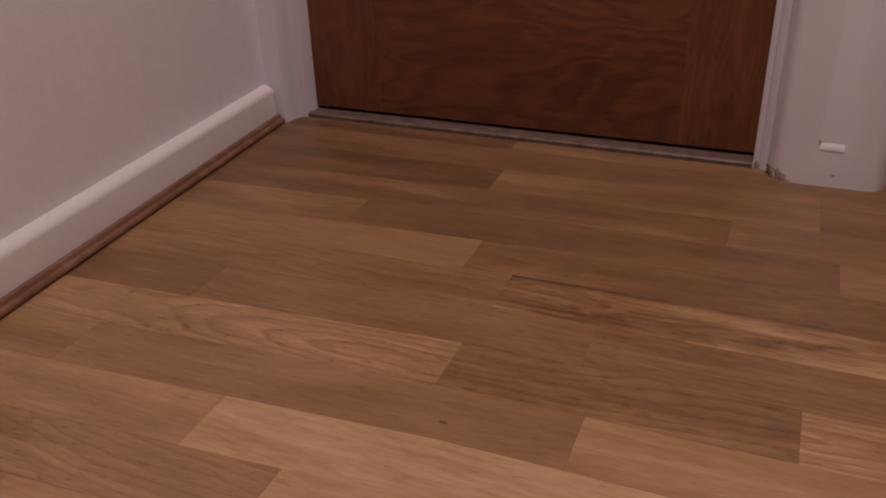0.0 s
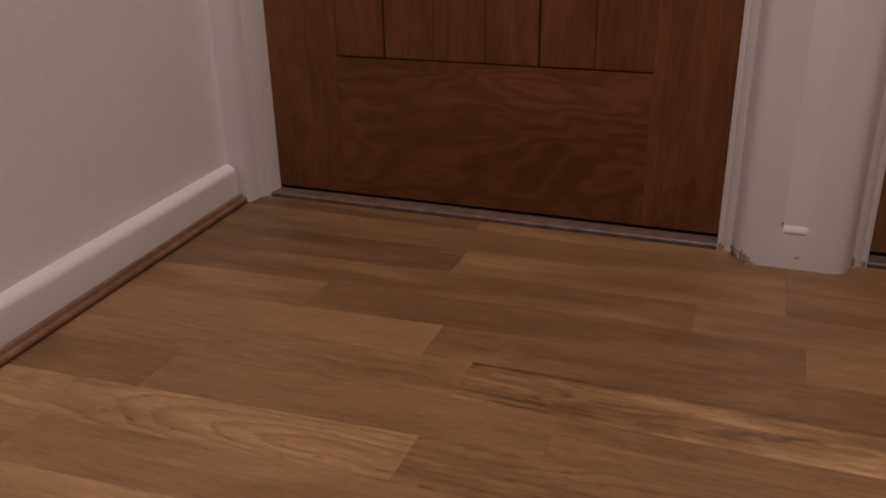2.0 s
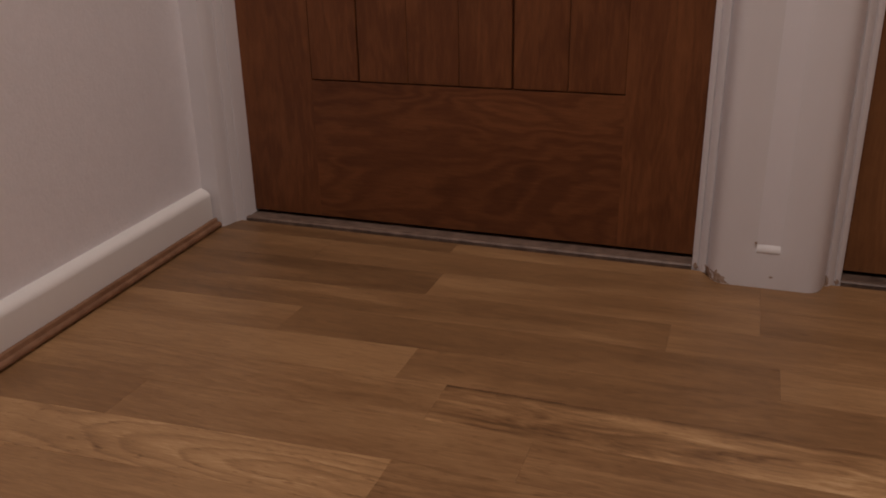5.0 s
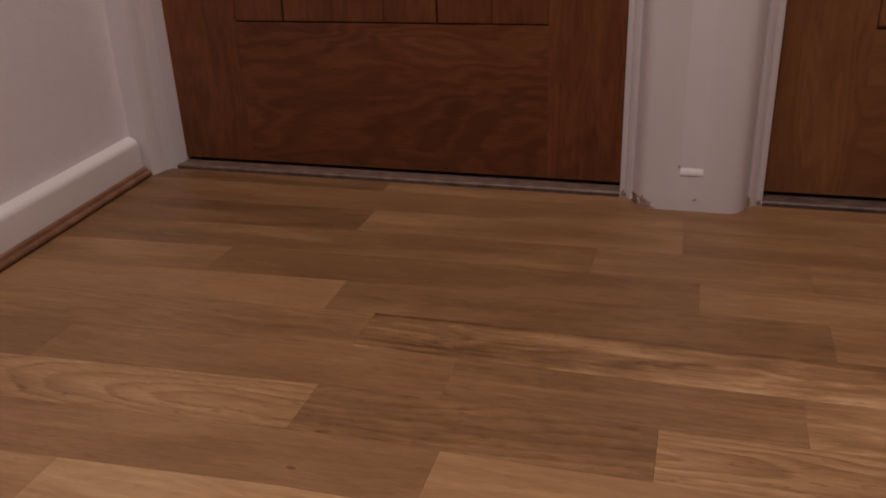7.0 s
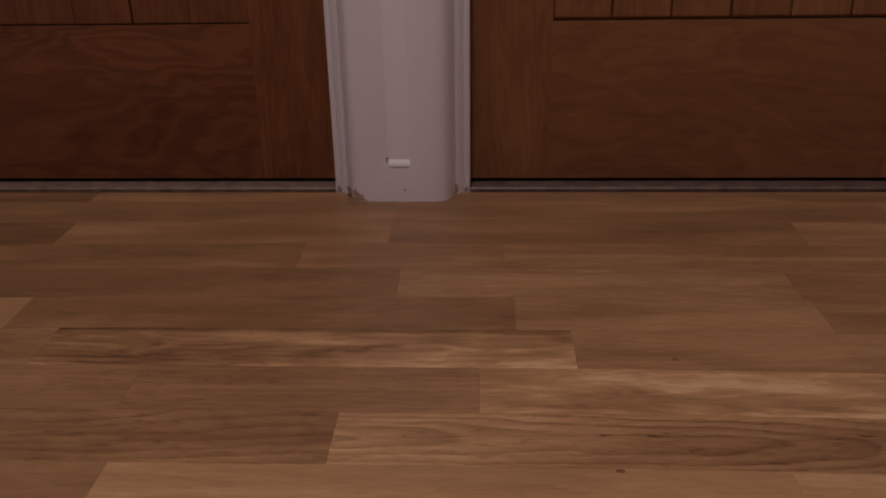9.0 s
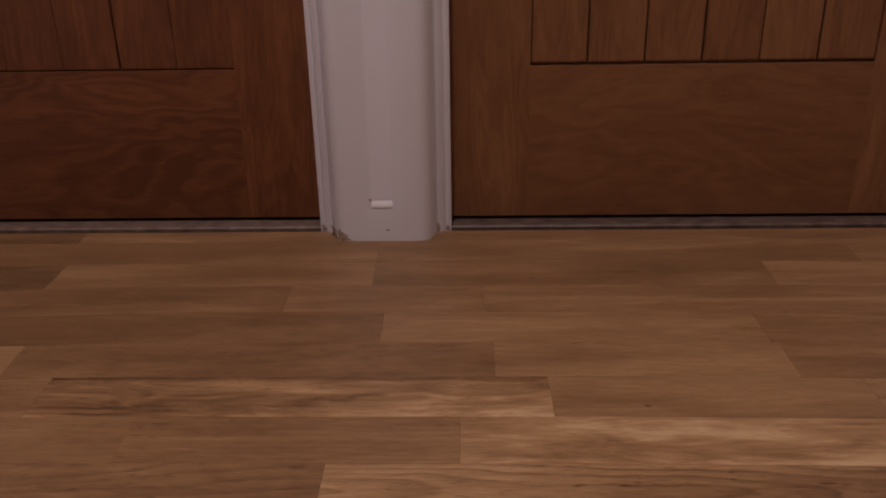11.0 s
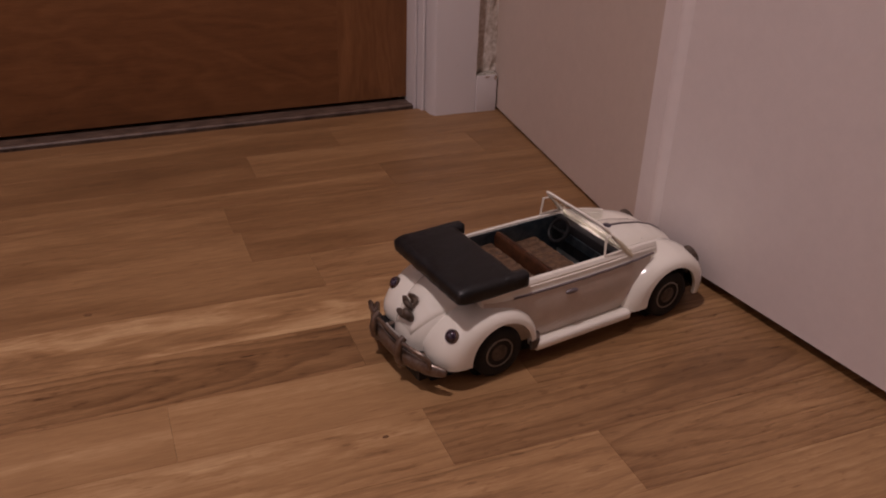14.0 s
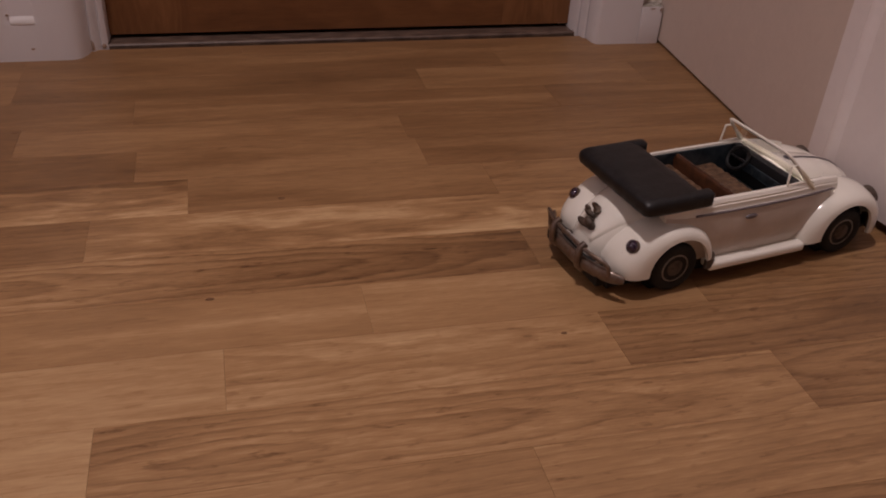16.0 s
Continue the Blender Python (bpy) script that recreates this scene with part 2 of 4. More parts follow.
# the unseen ceiling's colour is lowered to deepen shadows in the room
CEILING = wall_paint("ceiling_paint", (0.22, 0.20, 0.19))
TRIM = gloss_trim("trim_paint", (0.72, 0.69, 0.70), (0.61, 0.575, 0.585))
FRESH_TRIM = gloss_trim("fresh_trim_paint", (0.775, 0.75, 0.775), (0.70, 0.675, 0.70))
SKIRT = gloss_trim("skirting_paint", (0.76, 0.725, 0.70), (0.66, 0.62, 0.585))
# trim white raised for the lamp light on the groove's ledge
LEDGE_LIGHT, _, _ = make_mat("ledge_light_paint", (0.80, 0.78, 0.78), 0.35)
CHIP = mottled("bare_chipped_wood", (0.26, 0.16, 0.10), (0.48, 0.37, 0.30), 260, 0.8)
BEAD = mottled("bead_wood", (0.165, 0.078, 0.041), (0.27, 0.145, 0.083), 30, 0.5)
SILL = mottled("sill_wood", (0.105, 0.066, 0.049), (0.21, 0.14, 0.105), 45, 0.5)
DARK_SILL = mottled("dark_sill_wood", (0.070, 0.043, 0.032), (0.15, 0.10, 0.075), 45, 0.5)
DARK, _, _ = make_mat("dark_subfloor", (0.02, 0.015, 0.012), 0.9)
ROUGH_PAPER = mottled("torn_wallpaper", (0.50, 0.43, 0.36), (0.82, 0.77, 0.72), 130, 0.9, 0.2, 1.0)
GRIME = mottled("grey_grime", (0.16, 0.14, 0.11), (0.55, 0.51, 0.45), 420, 0.9)
KNOT = mottled("oak_knot", (0.125, 0.060, 0.028), (0.215, 0.115, 0.055), 500, 0.5)

PAINT = toy_paint()
# body paint as it looks in shade below the belt, darkened to beige
SIDE_SHADE = mottled("shaded_side_enamel", (0.56, 0.49, 0.42), (0.63, 0.555, 0.485), 40, 0.3, 0.5, 0.02)
CREAM, _, _ = make_mat("yellowed_plastic", (0.74, 0.70, 0.55), 0.35)
VINYL = mottled("black_vinyl", (0.004, 0.004, 0.005), (0.012, 0.012, 0.014), 130, 0.42, 0.4, 0.7)
RUBBER = mottled("tyre_rubber", (0.006, 0.006, 0.006), (0.013, 0.012, 0.011), 400, 0.7)
CHROME = worn_chrome("worn_chrome", (0.24, 0.20, 0.175), 0.9, 0.26)
HUB = worn_chrome("hub_metal", (0.34, 0.32, 0.30), 0.45, 0.4)
STRIP = worn_chrome("trim_strip_metal", (0.24, 0.22, 0.24), 0.35, 0.4)
SEAT = mottled("brown_seat_plastic", (0.036, 0.013, 0.006), (0.10, 0.038, 0.016), 120, 0.4)
SEAT_PAN = mottled("brown_seat_pattern", (0.05, 0.028, 0.016), (0.20, 0.115, 0.065), 260, 0.55)
BLUE = mottled("blue_tinplate", (0.016, 0.030, 0.044), (0.075, 0.100, 0.115), 110, 0.35)
BLACK, _, _ = make_mat("black_plastic", (0.009, 0.009, 0.010), 0.55, spec=0.25)
LENS, _, _ = make_mat("dark_purple_lens", (0.03, 0.015, 0.035), 0.12, coat=1.0)
TINT, _, _ = make_mat("hood_badge_metal", (0.10, 0.09, 0.12), 0.35, metal=0.6)
RUST = mottled("rusty_metal", (0.05, 0.035, 0.026), (0.12, 0.09, 0.07), 200, 0.5)
PLATE, _, _ = make_mat("plate_enamel", (0.5, 0.48, 0.45), 0.4)


def lit_lens():
    m, t, b = make_mat("lit_headlight_lens", (0.9, 0.86, 0.75), 0.15)
    b.inputs["Emission Color"].default_value = (1.0, 0.76, 0.48, 1)
    b.inputs["Emission Strength"].default_value = 0.9
    return m


def clear_pane():
    m, t, b = make_mat("clear_pane", (1, 1, 1), 0.03)
    b.inputs["Transmission Weight"].default_value = 1.0
    b.inputs["IOR"].default_value = 1.08
    return m


LIT, PANE = lit_lens(), clear_pane()


# ---- mesh helpers ----
def box(bm, x0, x1, y0, y1, z0, z1, bevel=0.0, segments=1):
    verts = [bm.verts.new((x, y, z)) for x in (x0, x1) for y in (y0, y1) for z in (z0, z1)]
    quads = ((0, 1, 3, 2), (4, 6, 7, 5), (0, 4, 5, 1), (2, 3, 7, 6), (0, 2, 6, 4), (1, 5, 7, 3))
    faces = [bm.faces.new([verts[i] for i in q]) for q in quads]
    if bevel:
        edges = {e for f in faces for e in f.edges}
        bmesh.ops.bevel(bm, geom=list(edges), offset=bevel, segments=segments, affect="EDGES", profile=0.6)
    return bm


def prism(bm, outline, z0, z1):
    """An upright prism over a plan outline."""
    low = [bm.verts.new((x, y, z0)) for x, y in outline]
    top = [bm.verts.new((x, y, z1)) for x, y in outline]
    n = len(outline)
    for i in range(n):
        j = (i + 1) % n
        bm.faces.new((low[i], low[j], top[j], top[i]))
    bm.faces.new(low[::-1])
    bm.faces.new(top)
    return bm


def loft(bm, rings, closed=True, cap=True):
    """Skin over rings of equally many points."""
    rows = [[bm.verts.new(p) for p in r] for r in rings]
    n = len(rows[0])
    for a, b in zip(rows, rows[1:]):
        for i in range(n if closed else n - 1):
            j = (i + 1) % n
            bm.faces.new((a[i], a[j], b[j], b[i]))
    if cap and closed:
        bm.faces.new(rows[0][::-1])
        bm.faces.new(rows[-1])
    return bm


def tube(bm, points, radius, sides=10, squash=1.0, ends=0):
    """A round bar along points."""
    pts = [Vector(p) for p in points]
    rings, side = [], None
    for i, p in enumerate(pts):
        d = (pts[min(i + 1, len(pts) - 1)] - pts[max(i - 1, 0)]).normalized()
        if side is None:
            side = d.orthogonal().normalized() if abs(d.z) > 0.9 else d.cross(Vector((0, 0, 1))).normalized()
        side = (side - d * side.dot(d)).normalized()
        up = side.cross(d)
        near = min(i, len(pts) - 1 - i)
        thin = 1.0 if near >= ends else (0.55 if near == 0 else 0.9)
        rings.append([p + thin * radius * (math.cos(a) * side * squash + math.sin(a) * up) for a in (2 * math.pi * k / sides for k in range(sides))])
    return loft(bm, rings)


def finish(name, bm, material, smooth=None):
    bmesh.ops.recalc_face_normals(bm, faces=bm.faces)
    me = bpy.data.meshes.new(name)
    bm.to_mesh(me)
    bm.free()
    me.materials.append(material)
    if smooth is not None:
        for p in me.polygons:
            p.use_smooth = True
        me.set_sharp_from_angle(angle=radians(smooth))
    return me


def part(name, bm, material, parent, label="", smooth=40):
    """One mesh object under a thing or a part."""
    ob = new(name, finish(name, bm, material, smooth))
    ob.parent = parent
    return tagged(ob, label)


def thing(name, label, category, m=None, kind="", group=""):
    ob = new(name)
    ob.empty_display_size = 0.02
    if m is not None:
        ob.matrix_world = m
    return tagged(ob, label, category, group, kind)


def solid(name, bm, material, label, category, kind="structure", smooth=30):
    return tagged(new(name, finish(name, bm, material, smooth)), label, category, kind=kind)


# ---- the large structure ----
CEIL = 2.4
bm = bmesh.new()
box(bm, -0.80, 1.3, -1.75, 1.7, -0.06, -0.009)
floor = solid("floor", bm, DARK, "warm oak strip floor in brick bond, satin varnish", "floor")

# ceiling out of view, darkened to weaken the ambient light
bm = bmesh.new()
box(bm, -0.80, 1.3, -1.75, 1.7, CEIL, CEIL + 0.08)
solid("ceiling", bm, CEILING, "unseen plain ceiling, kept dark to lower the bounced light", "ceiling")



def west(y, off=0.0):
    """The foot of the west wall's bead, which runs slightly askew, and lines beside it."""
    return -0.604 + 0.053 * (1.265 - y) - off


bm = bmesh.new()
prism(bm, [(-0.80, -1.75), (west(-1.75, 0.028), -1.75), (west(1.7, 0.028), 1.7), (-0.80, 1.7)], -0.009, CEIL)
solid("wall_west", bm, WALL, "pale lilac painted plaster wall above white skirting", "wall")

# end wall out of view, added to close the room and dim the fill
bm = bmesh.new()
box(bm, -0.645, 1.18, -1.75, -1.6, -0.009, CEIL)
solid("wall_south", bm, FAR_WALL, "unseen end wall, made dark brown to cut bounced light", "wall")

# the wall with the two doors: masonry over and between the openings
bm = bmesh.new()
box(bm, -0.645, -0.592, 1.345, 1.46, -0.009, CEIL)
box(bm, 0.075, 0.225, 1.345, 1.46, -0.009, CEIL)
box(bm, 0.871, 1.18, 1.345, 1.46, -0.009, CEIL)
box(bm, -0.592, 0.075, 1.345, 1.46, 1.99, CEIL)
box(bm, 0.225, 0.871, 1.345, 1.46, 1.99, CEIL)
box(bm, -0.645, 1.18, 1.46, 1.6, -0.009, CEIL)
box(bm, -0.645, 1.0, 1.312, 1.345, 2.05, CEIL)
solid("wall_north", bm, WALL, "pale painted wall holding two brown doors", "wall")

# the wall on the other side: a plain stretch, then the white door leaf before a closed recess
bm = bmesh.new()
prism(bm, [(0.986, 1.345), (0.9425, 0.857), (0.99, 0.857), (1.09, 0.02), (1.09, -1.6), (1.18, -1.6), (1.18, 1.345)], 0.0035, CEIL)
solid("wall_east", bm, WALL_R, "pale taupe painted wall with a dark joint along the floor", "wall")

# skirting and bead along the west wall
bm = bmesh.new()
prof = [(0.028, -0.008), (0.013, -0.008), (0.013, 0.0465), (0.0134, 0.0490), (0.0148, 0.0516), (0.0170, 0.0538), (0.0200, 0.0556), (0.0235, 0.0570), (0.028, 0.0580)]
loft(bm, [[(west(y, d), y, z) for d, z in prof] for y in (-1.6, -0.4, 0.5, 1.262)])
solid("baseboard", bm, SKIRT, "white gloss painted skirting board with a bevelled top", "skirting board", smooth=25)
bm = bmesh.new()
prof = [(0.013, 0.0014), (0.0012, 0.0014), (0.0, 0.0030), (0.0004, 0.0058), (0.0020, 0.0080), (0.0042, 0.0088), (0.0052, 0.0072), (0.0064, 0.0092), (0.0068, 0.0118), (0.0082, 0.0136), (0.0104, 0.0138), (0.0112, 0.0120), (0.0120, 0.0120), (0.013, 0.0125)]
loft(bm, [[(west(y, d), y, z) for d, z in prof] for y in (-1.6, 0.5, 1.2635)])
solid("trim_bead", bm, BEAD, "brown wooden bead between skirting and floor", "trim", smooth=50)

# sills under the two doors
for x0, x1, wood in ((-0.5905, 0.0725, SILL), (0.2265, 0.8695, DARK_SILL)):
    bm = bmesh.new()
    prof = [(1.3455, -0.008), (1.3065, -0.008), (1.3065, 0.0018), (1.3080, 0.0034), (1.313, 0.0038), (1.317, 0.0022), (1.3455, 0.0016)]
    loft(bm, [[(x, y, z) for y, z in prof] for x in (x0, (x0 + x1) / 2, x1)])
    solid("door_sill", bm, wood, "worn grey-brown wooden door sill with a paler edge", "sill", smooth=25)

# the casing between the two doors: thin at the doors, thick in its middle
half = [(0.0625, 1.345), (0.0625, 1.3055), (0.0655, 1.3025), (0.0690, 1.3015), (0.0705, 1.3035), (0.0725, 1.3005), (0.0770, 1.2955), (0.0795, 1.2945),
        (0.0810, 1.2965), (0.0830, 1.2912), (0.0860, 1.2832), (0.0900, 1.2770), (0.0950, 1.2734), (0.1000, 1.2719), (0.1040, 1.2715)]
FRONT = 1.2660
half = [(x, y - (1.2715 - FRONT) * max(0.0, (1.3055 - y) / 0.034) if y < 1.3055 else y) for x, y in half]
mid = 0.1495
bm = bmesh.new()
rings = []
for z, groove in ((-0.008, 0.0), (0.0430, 0.0), (0.0455, 0.0004), (0.0535, 0.0019), (0.0550, 0.0022), (2.06, 0.0022)):
    dip = [(0.1310, 0.0), (0.1355, groove), (0.1635, groove), (0.1680, 0.0)]
    rings.append([(x, y, z) for x, y in half + [(x, FRONT + d) for x, d in dip] + [(2 * mid - x, y) for x, y in half[::-1]]])
loft(bm, rings)
casing = solid("door_casing", bm, TRIM, "white gloss painted moulded casing between two doors, chipped at its foot", "door casing", smooth=35)
# ledge that ends the groove; its caught light is partly in the paler colour
bm = bmesh.new()
rows = []
for x, k in ((0.1362, 0.25), (0.1385, 0.85), (0.1495, 1.0), (0.1605, 0.85), (0.1628, 0.25)):
    rows.append([(x, FRONT + y - bulge * k, z) for y, bulge, z in ((0.0023, 0.0, 0.0555), (0.0021, 0.0005, 0.0540), (0.0016, 0.0014, 0.0520), (0.0001, 0.0010, 0.0474), (-0.0001, 0.0003, 0.0455), (0.0009, 0.0, 0.0450), (0.0029, 0.0, 0.0540))])
loft(bm, rows)
part("lit_ledge", bm, LEDGE_LIGHT, casing, "sloping ledge at the groove's foot, painted paler for the light it catches")
bm = bmesh.new()
loft(bm, [[(0.1358, FRONT + 0.0026, z), (0.1358, FRONT + 0.0019, z), (0.1632, FRONT + 0.0019, z), (0.1632, FRONT + 0.0026, z)] for z in (0.0552, 0.6, 2.055)])
part("groove_face", bm, FRESH_TRIM, casing, "paler paint in the shallow groove", None)
bm = bmesh.new()
hole = [(0.1348 + 0.0017 * math.cos(a), 0.0568 + 0.0013 * math.sin(a)) for a in (2 * math.pi * k / 10 for k in range(10))]
loft(bm, [[(x, y, z) for x, z in hole] for y in (FRONT + 0.0007, FRONT - 0.0003)])
part("nail_hole", bm, CHIP, casing, "small dark nail hole")


def chip(cx, cz, w, h, seed, y_of):
    """A flake of bare wood where the paint has gone."""
    rng = random.Random(seed)
    bm = bmesh.new()
    n = 14
    ring = [(cx + w * math.cos(a) * rng.uniform(0.45, 1.2), cz + h * math.sin(a) * rng.uniform(0.45, 1.2)) for a in (2 * math.pi * k / n for k in range(n))]
    rings = []
    for share in (0.02, 0.35, 0.7, 1.0):
        rings.append([bm.verts.new((cx + (x - cx) * share, y_of(cx + (x - cx) * share) - (0.0006 if share < 1 else 0.0001), max(cz + (z - cz) * share, 0.0004 + 0.0003 * share))) for x, z in ring])
    for a, b in zip(rings, rings[1:]):
        for i in range(n):
            bm.faces.new((a[i], a[(i + 1) % n], b[(i + 1) % n], b[i]))
    bm.faces.new(rings[0])
    return bm


def casing_front(x):
    x = min(x, 2 * mid - x)
    for (xa, ya), (xb, yb) in zip(half[1:], half[2:]):
        if xa <= x <= xb:
            return ya + (yb - ya) * (x - xa) / max(xb - xa, 1e-6)
    return FRONT


part("chipped_paint", chip(0.092, 0.0045, 0.018, 0.0120, 3, casing_front), CHIP, casing, "bare brown wood where paint flaked off")
part("chipped_paint", chip(0.0672, 0.0035, 0.0034, 0.0060, 6, casing_front), CHIP, casing, "bare brown wood where paint flaked off")
part("chipped_paint", chip(0.2318, 0.0035, 0.0034, 0.0050, 9, casing_front), CHIP, casing, "bare brown wood where paint flaked off")
part("chipped_paint", chip(0.1555, 0.015, 0.0028, 0.0016, 5, casing_front), CHIP, casing, "bare brown wood where paint flaked off")
part("chipped_paint", chip(0.2195, 0.007, 0.0034, 0.010, 8, casing_front), CHIP, casing, "bare brown wood where paint flaked off")

# casing at the west wall
bm = bmesh.new()
prism(bm, [(-0.645, 1.345), (-0.5885, 1.345), (-0.5885, 1.3090), (-0.5900, 1.3045), (-0.5918, 1.3055), (-0.5925, 1.298), (-0.5955, 1.2905), (-0.5975, 1.2915),
           (-0.5985, 1.282), (-0.6005, 1.2715), (-0.6040, 1.2655), (-0.645, 1.2645)], -0.008, 2.06)
solid("door_casing", bm, TRIM, "narrow white moulded casing in the wall corner", "door casing", smooth=35)

# casing at the east end, with torn paper and a small plinth block in the corner
bm = bmesh.new()
prism(bm, [(0.8675, 1.345), (0.8675, 1.3085), (0.8690, 1.3035), (0.8712, 1.3035), (0.8722, 1.3065), (0.8732, 1.2975), (0.8748, 1.2900), (0.8772, 1.2885), (0.8786, 1.2920), (0.8792, 1.2800),
           (0.8806, 1.2700), (0.8836, 1.2640), (0.8870, 1.2622), (0.944, 1.2615), (0.944, 1.345)], -0.008, 2.06)
solid("door_casing", bm, TRIM, "white gloss moulded door casing beside torn wallpaper", "door casing", smooth=35)
bm = bmesh.new()
rng = random.Random(11)
rows_z = [0.053 + 0.012 * k for k in range(60)]
grid = [[bm.verts.new((0.9445 + 0.045 * i / 9, 1.2755 + rng.uniform(-0.0022, 0.0022) + (0.0022 if (k // 5 + i // 3) % 3 == 0 else 0), z)) for i in range(10)] for k, z in enumerate(rows_z)]
for a, b in zip(grid, grid[1:]):
    for i in range(9):
        bm.faces.new((a[i], a[i + 1], b[i + 1], b[i]))
box(bm, 0.9445, 0.9895, 1.2790, 1.345, -0.008, 2.3)
solid("trim_torn_wallpaper", bm, ROUGH_PAPER, "strip of torn embossed wallpaper beside the casing", "wallpaper", smooth=60)
bm = bmesh.new()
box(bm, 0.9445, 0.9758, 1.2600, 1.2752, -0.008, 0.0525, 0.0016, 2)
block = solid("trim_plinth_block", bm, TRIM, "small white painted plinth block in the corner", "plinth block")
bm = bmesh.new()
dirt = random.Random(21)
loft(bm, [[(x, 1.2606, 0.0524), (x, 1.2610, 0.0526 + dirt.uniform(0, 0.0004)), (x, 1.2680, 0.0526 + dirt.uniform(0, 0.0012)), (x, 1.2748, 0.0526 + dirt.uniform(0, 0.0012)), (x, 1.2750, 0.0524)] for x in (0.9452 + 0.0027 * k for k in range(12))])
part("dirt", bm, GRIME, block, "grey-green dirt on the top", 60)
part("chipped_paint", chip(0.9600, 0.0500, 0.0050, 0.0014, 13, lambda x: 1.2600), CHIP, block, "grey-brown chipped edge")
part("chipped_paint", chip(0.9735, 0.0480, 0.0030, 0.0040, 14, lambda x: 1.2600), CHIP, block, "grey-brown chipped edge")


# ---- the brown doors ----
def brown_door(name, x0, x1, joints, gaps, edge, veneer, label):
    """Stiles, rails and upright boards with grooves between them; a gap under the leaf."""
    leaf = thing(name, label, "door", kind="structure")
    y0, y1, z0, z1, rail = 1.3345, 1.374, 0.0072, 1.985, 0.209
    inner0, inner1 = joints[0], joints[-1]
    for a, b in ((x0, inner0), (inner1, x1)):
        bm = bmesh.new()
        box(bm, a, b, y0, y1, z0, z1)
        part("stile", bm, veneer[1], leaf)
    for a, b in ((z0, rail), (1.86, z1)):
        bm = bmesh.new()
        box(bm, inner0, inner1, y0 + 0.0002, y1 - 0.0004, a, b)
        part("rail", bm, veneer[0], leaf)
    bm = bmesh.new()
    box(bm, inner0, inner1, y0 + 0.009, y1 - 0.004, rail, 1.86)
    part("backing_panel", bm, veneer[1], leaf, "dark panel behind the boards")
    for a, b, ga, gb in zip(joints, joints[1:], gaps, gaps[1:]):
        bm = bmesh.new()
        box(bm, a + ga / 2, b - gb / 2, y0 + 0.4 * edge, y0 + 0.0088, rail + 0.9 * edge, 1.858, edge, 3)
        part("board", bm, veneer[1], leaf, "", None)
    return leaf


brown_door("door_1", -0.5883, 0.0623, [-0.476 + 0.0731 * k for k in range(7)], [0.0004, 0.0022, 0.0002, 0.0002, 0.0026, 0.0004, 0.0004], 0.0016, VENEER_1,
           "closed dark brown wooden door with grooved boards over a plain rail")
brown_door("door_2", 0.2367, 0.8673, [0.338 + 0.0715 * k for k in range(7)], [0.0020, 0.0016, 0.0012, 0.0024, 0.0008, 0.0022, 0.0016], 0.0034, VENEER_2,
           "closed brown wooden door with grooved boards, dark gap below")

# ---- the white flush door on the east side, standing a little off the floor ----
leaf = thing("door_3", "flush white painted door with a black gap below it", "door", kind="structure")
sx, sy = 0.9462, 0.8270
slope = 0.135
end_y = 0.06
bm = bmesh.new()
prism(bm, [(sx, sy), (sx + (sy - end_y) * slope, end_y), (sx + (sy - end_y) * slope + 0.036, end_y + 0.005), (sx + 0.036, sy + 0.005)], 0.0105, 1.99)
part("panel", bm, LEAF, leaf)
bm = bmesh.new()
prism(bm, [(0.9424, 0.8568), (0.9438, 0.8340), (0.9462, 0.8262), (0.9815, 0.831), (0.978, 0.8568)], 0.0075, 1.99)
part("edge_strip", bm, LEAF, leaf, "pale edge strip")
# shallow rounded bead along the edge, in a paler colour than the leaf
bm = bmesh.new()
prism(bm, [(0.9436, 0.8352), (0.9429, 0.8328), (0.9427, 0.8300), (0.9433, 0.8268), (0.9446, 0.8238), (0.9471, 0.8208), (0.956, 0.822), (0.956, 0.836)], 0.0078, 1.99)
part("arris_bead", bm, PALE_ARRIS, leaf, "rounded arris, paler than the leaf", 50)


# ---- the toy car: X ahead from the rear axle, in metres of the full-size car ----
U = 0.0748


def V(x, y, z):
    return ((x - 1.2) * U, y * U, z * U)


def arch_section(x, w, top, base, n=2.4, count=18):
    """A flat-bottomed rounded section across the car."""
    pts = []
    for k in range(count + 1):
        a = math.pi * k / count
        c, s = math.cos(a), math.sin(a)
        pts.append(V(x, w * math.copysign(abs(c) ** (2 / n), c), base + (top - base) * abs(s) ** (2 / n)))
    return pts


def between(table, x):
    for (xa, *a), (xb, *b) in zip(table, table[1:]):
        if min(xa, xb) <= x <= max(xa, xb):
            f = (x - xa) / (xb - xa)
            return [p + (q - p) * f for p, q in zip(a, b)]
    return list(table[-1][1:])


NOSE = [(1.70, 0.600, 1.000), (1.95, 0.575, 0.990), (2.20, 0.535, 0.962), (2.45, 0.480, 0.912), (2.65, 0.425, 0.842), (2.82, 0.360, 0.745), (2.94, 0.290, 0.630), (3.01, 0.215, 0.510), (3.04, 0.14, 0.42)]
TAIL = [(0.45, 0.620, 0.985), (0.20, 0.620, 0.985), (-0.10, 0.585, 0.960), (-0.35, 0.510, 0.880), (-0.55, 0.410, 0.760), (-0.68, 0.310, 0.620), (-0.76, 0.210, 0.490), (-0.79, 0.14, 0.42)]
FRONT_ARC = [(-10, 0.600), (5, 0.635), (20, 0.640), (40, 0.605), (65, 0.545), (90, 0.515), (115, 0.530), (140, 0.585), (165, 0.665), (186, 0.760)]
REAR_ARC = [(-6, 0.535), (15, 0.528), (40, 0.520), (65, 0.515), (90, 0.520), (115, 0.550), (140, 0.610), (160, 0.680), (174, 0.720), (184, 0.705)]


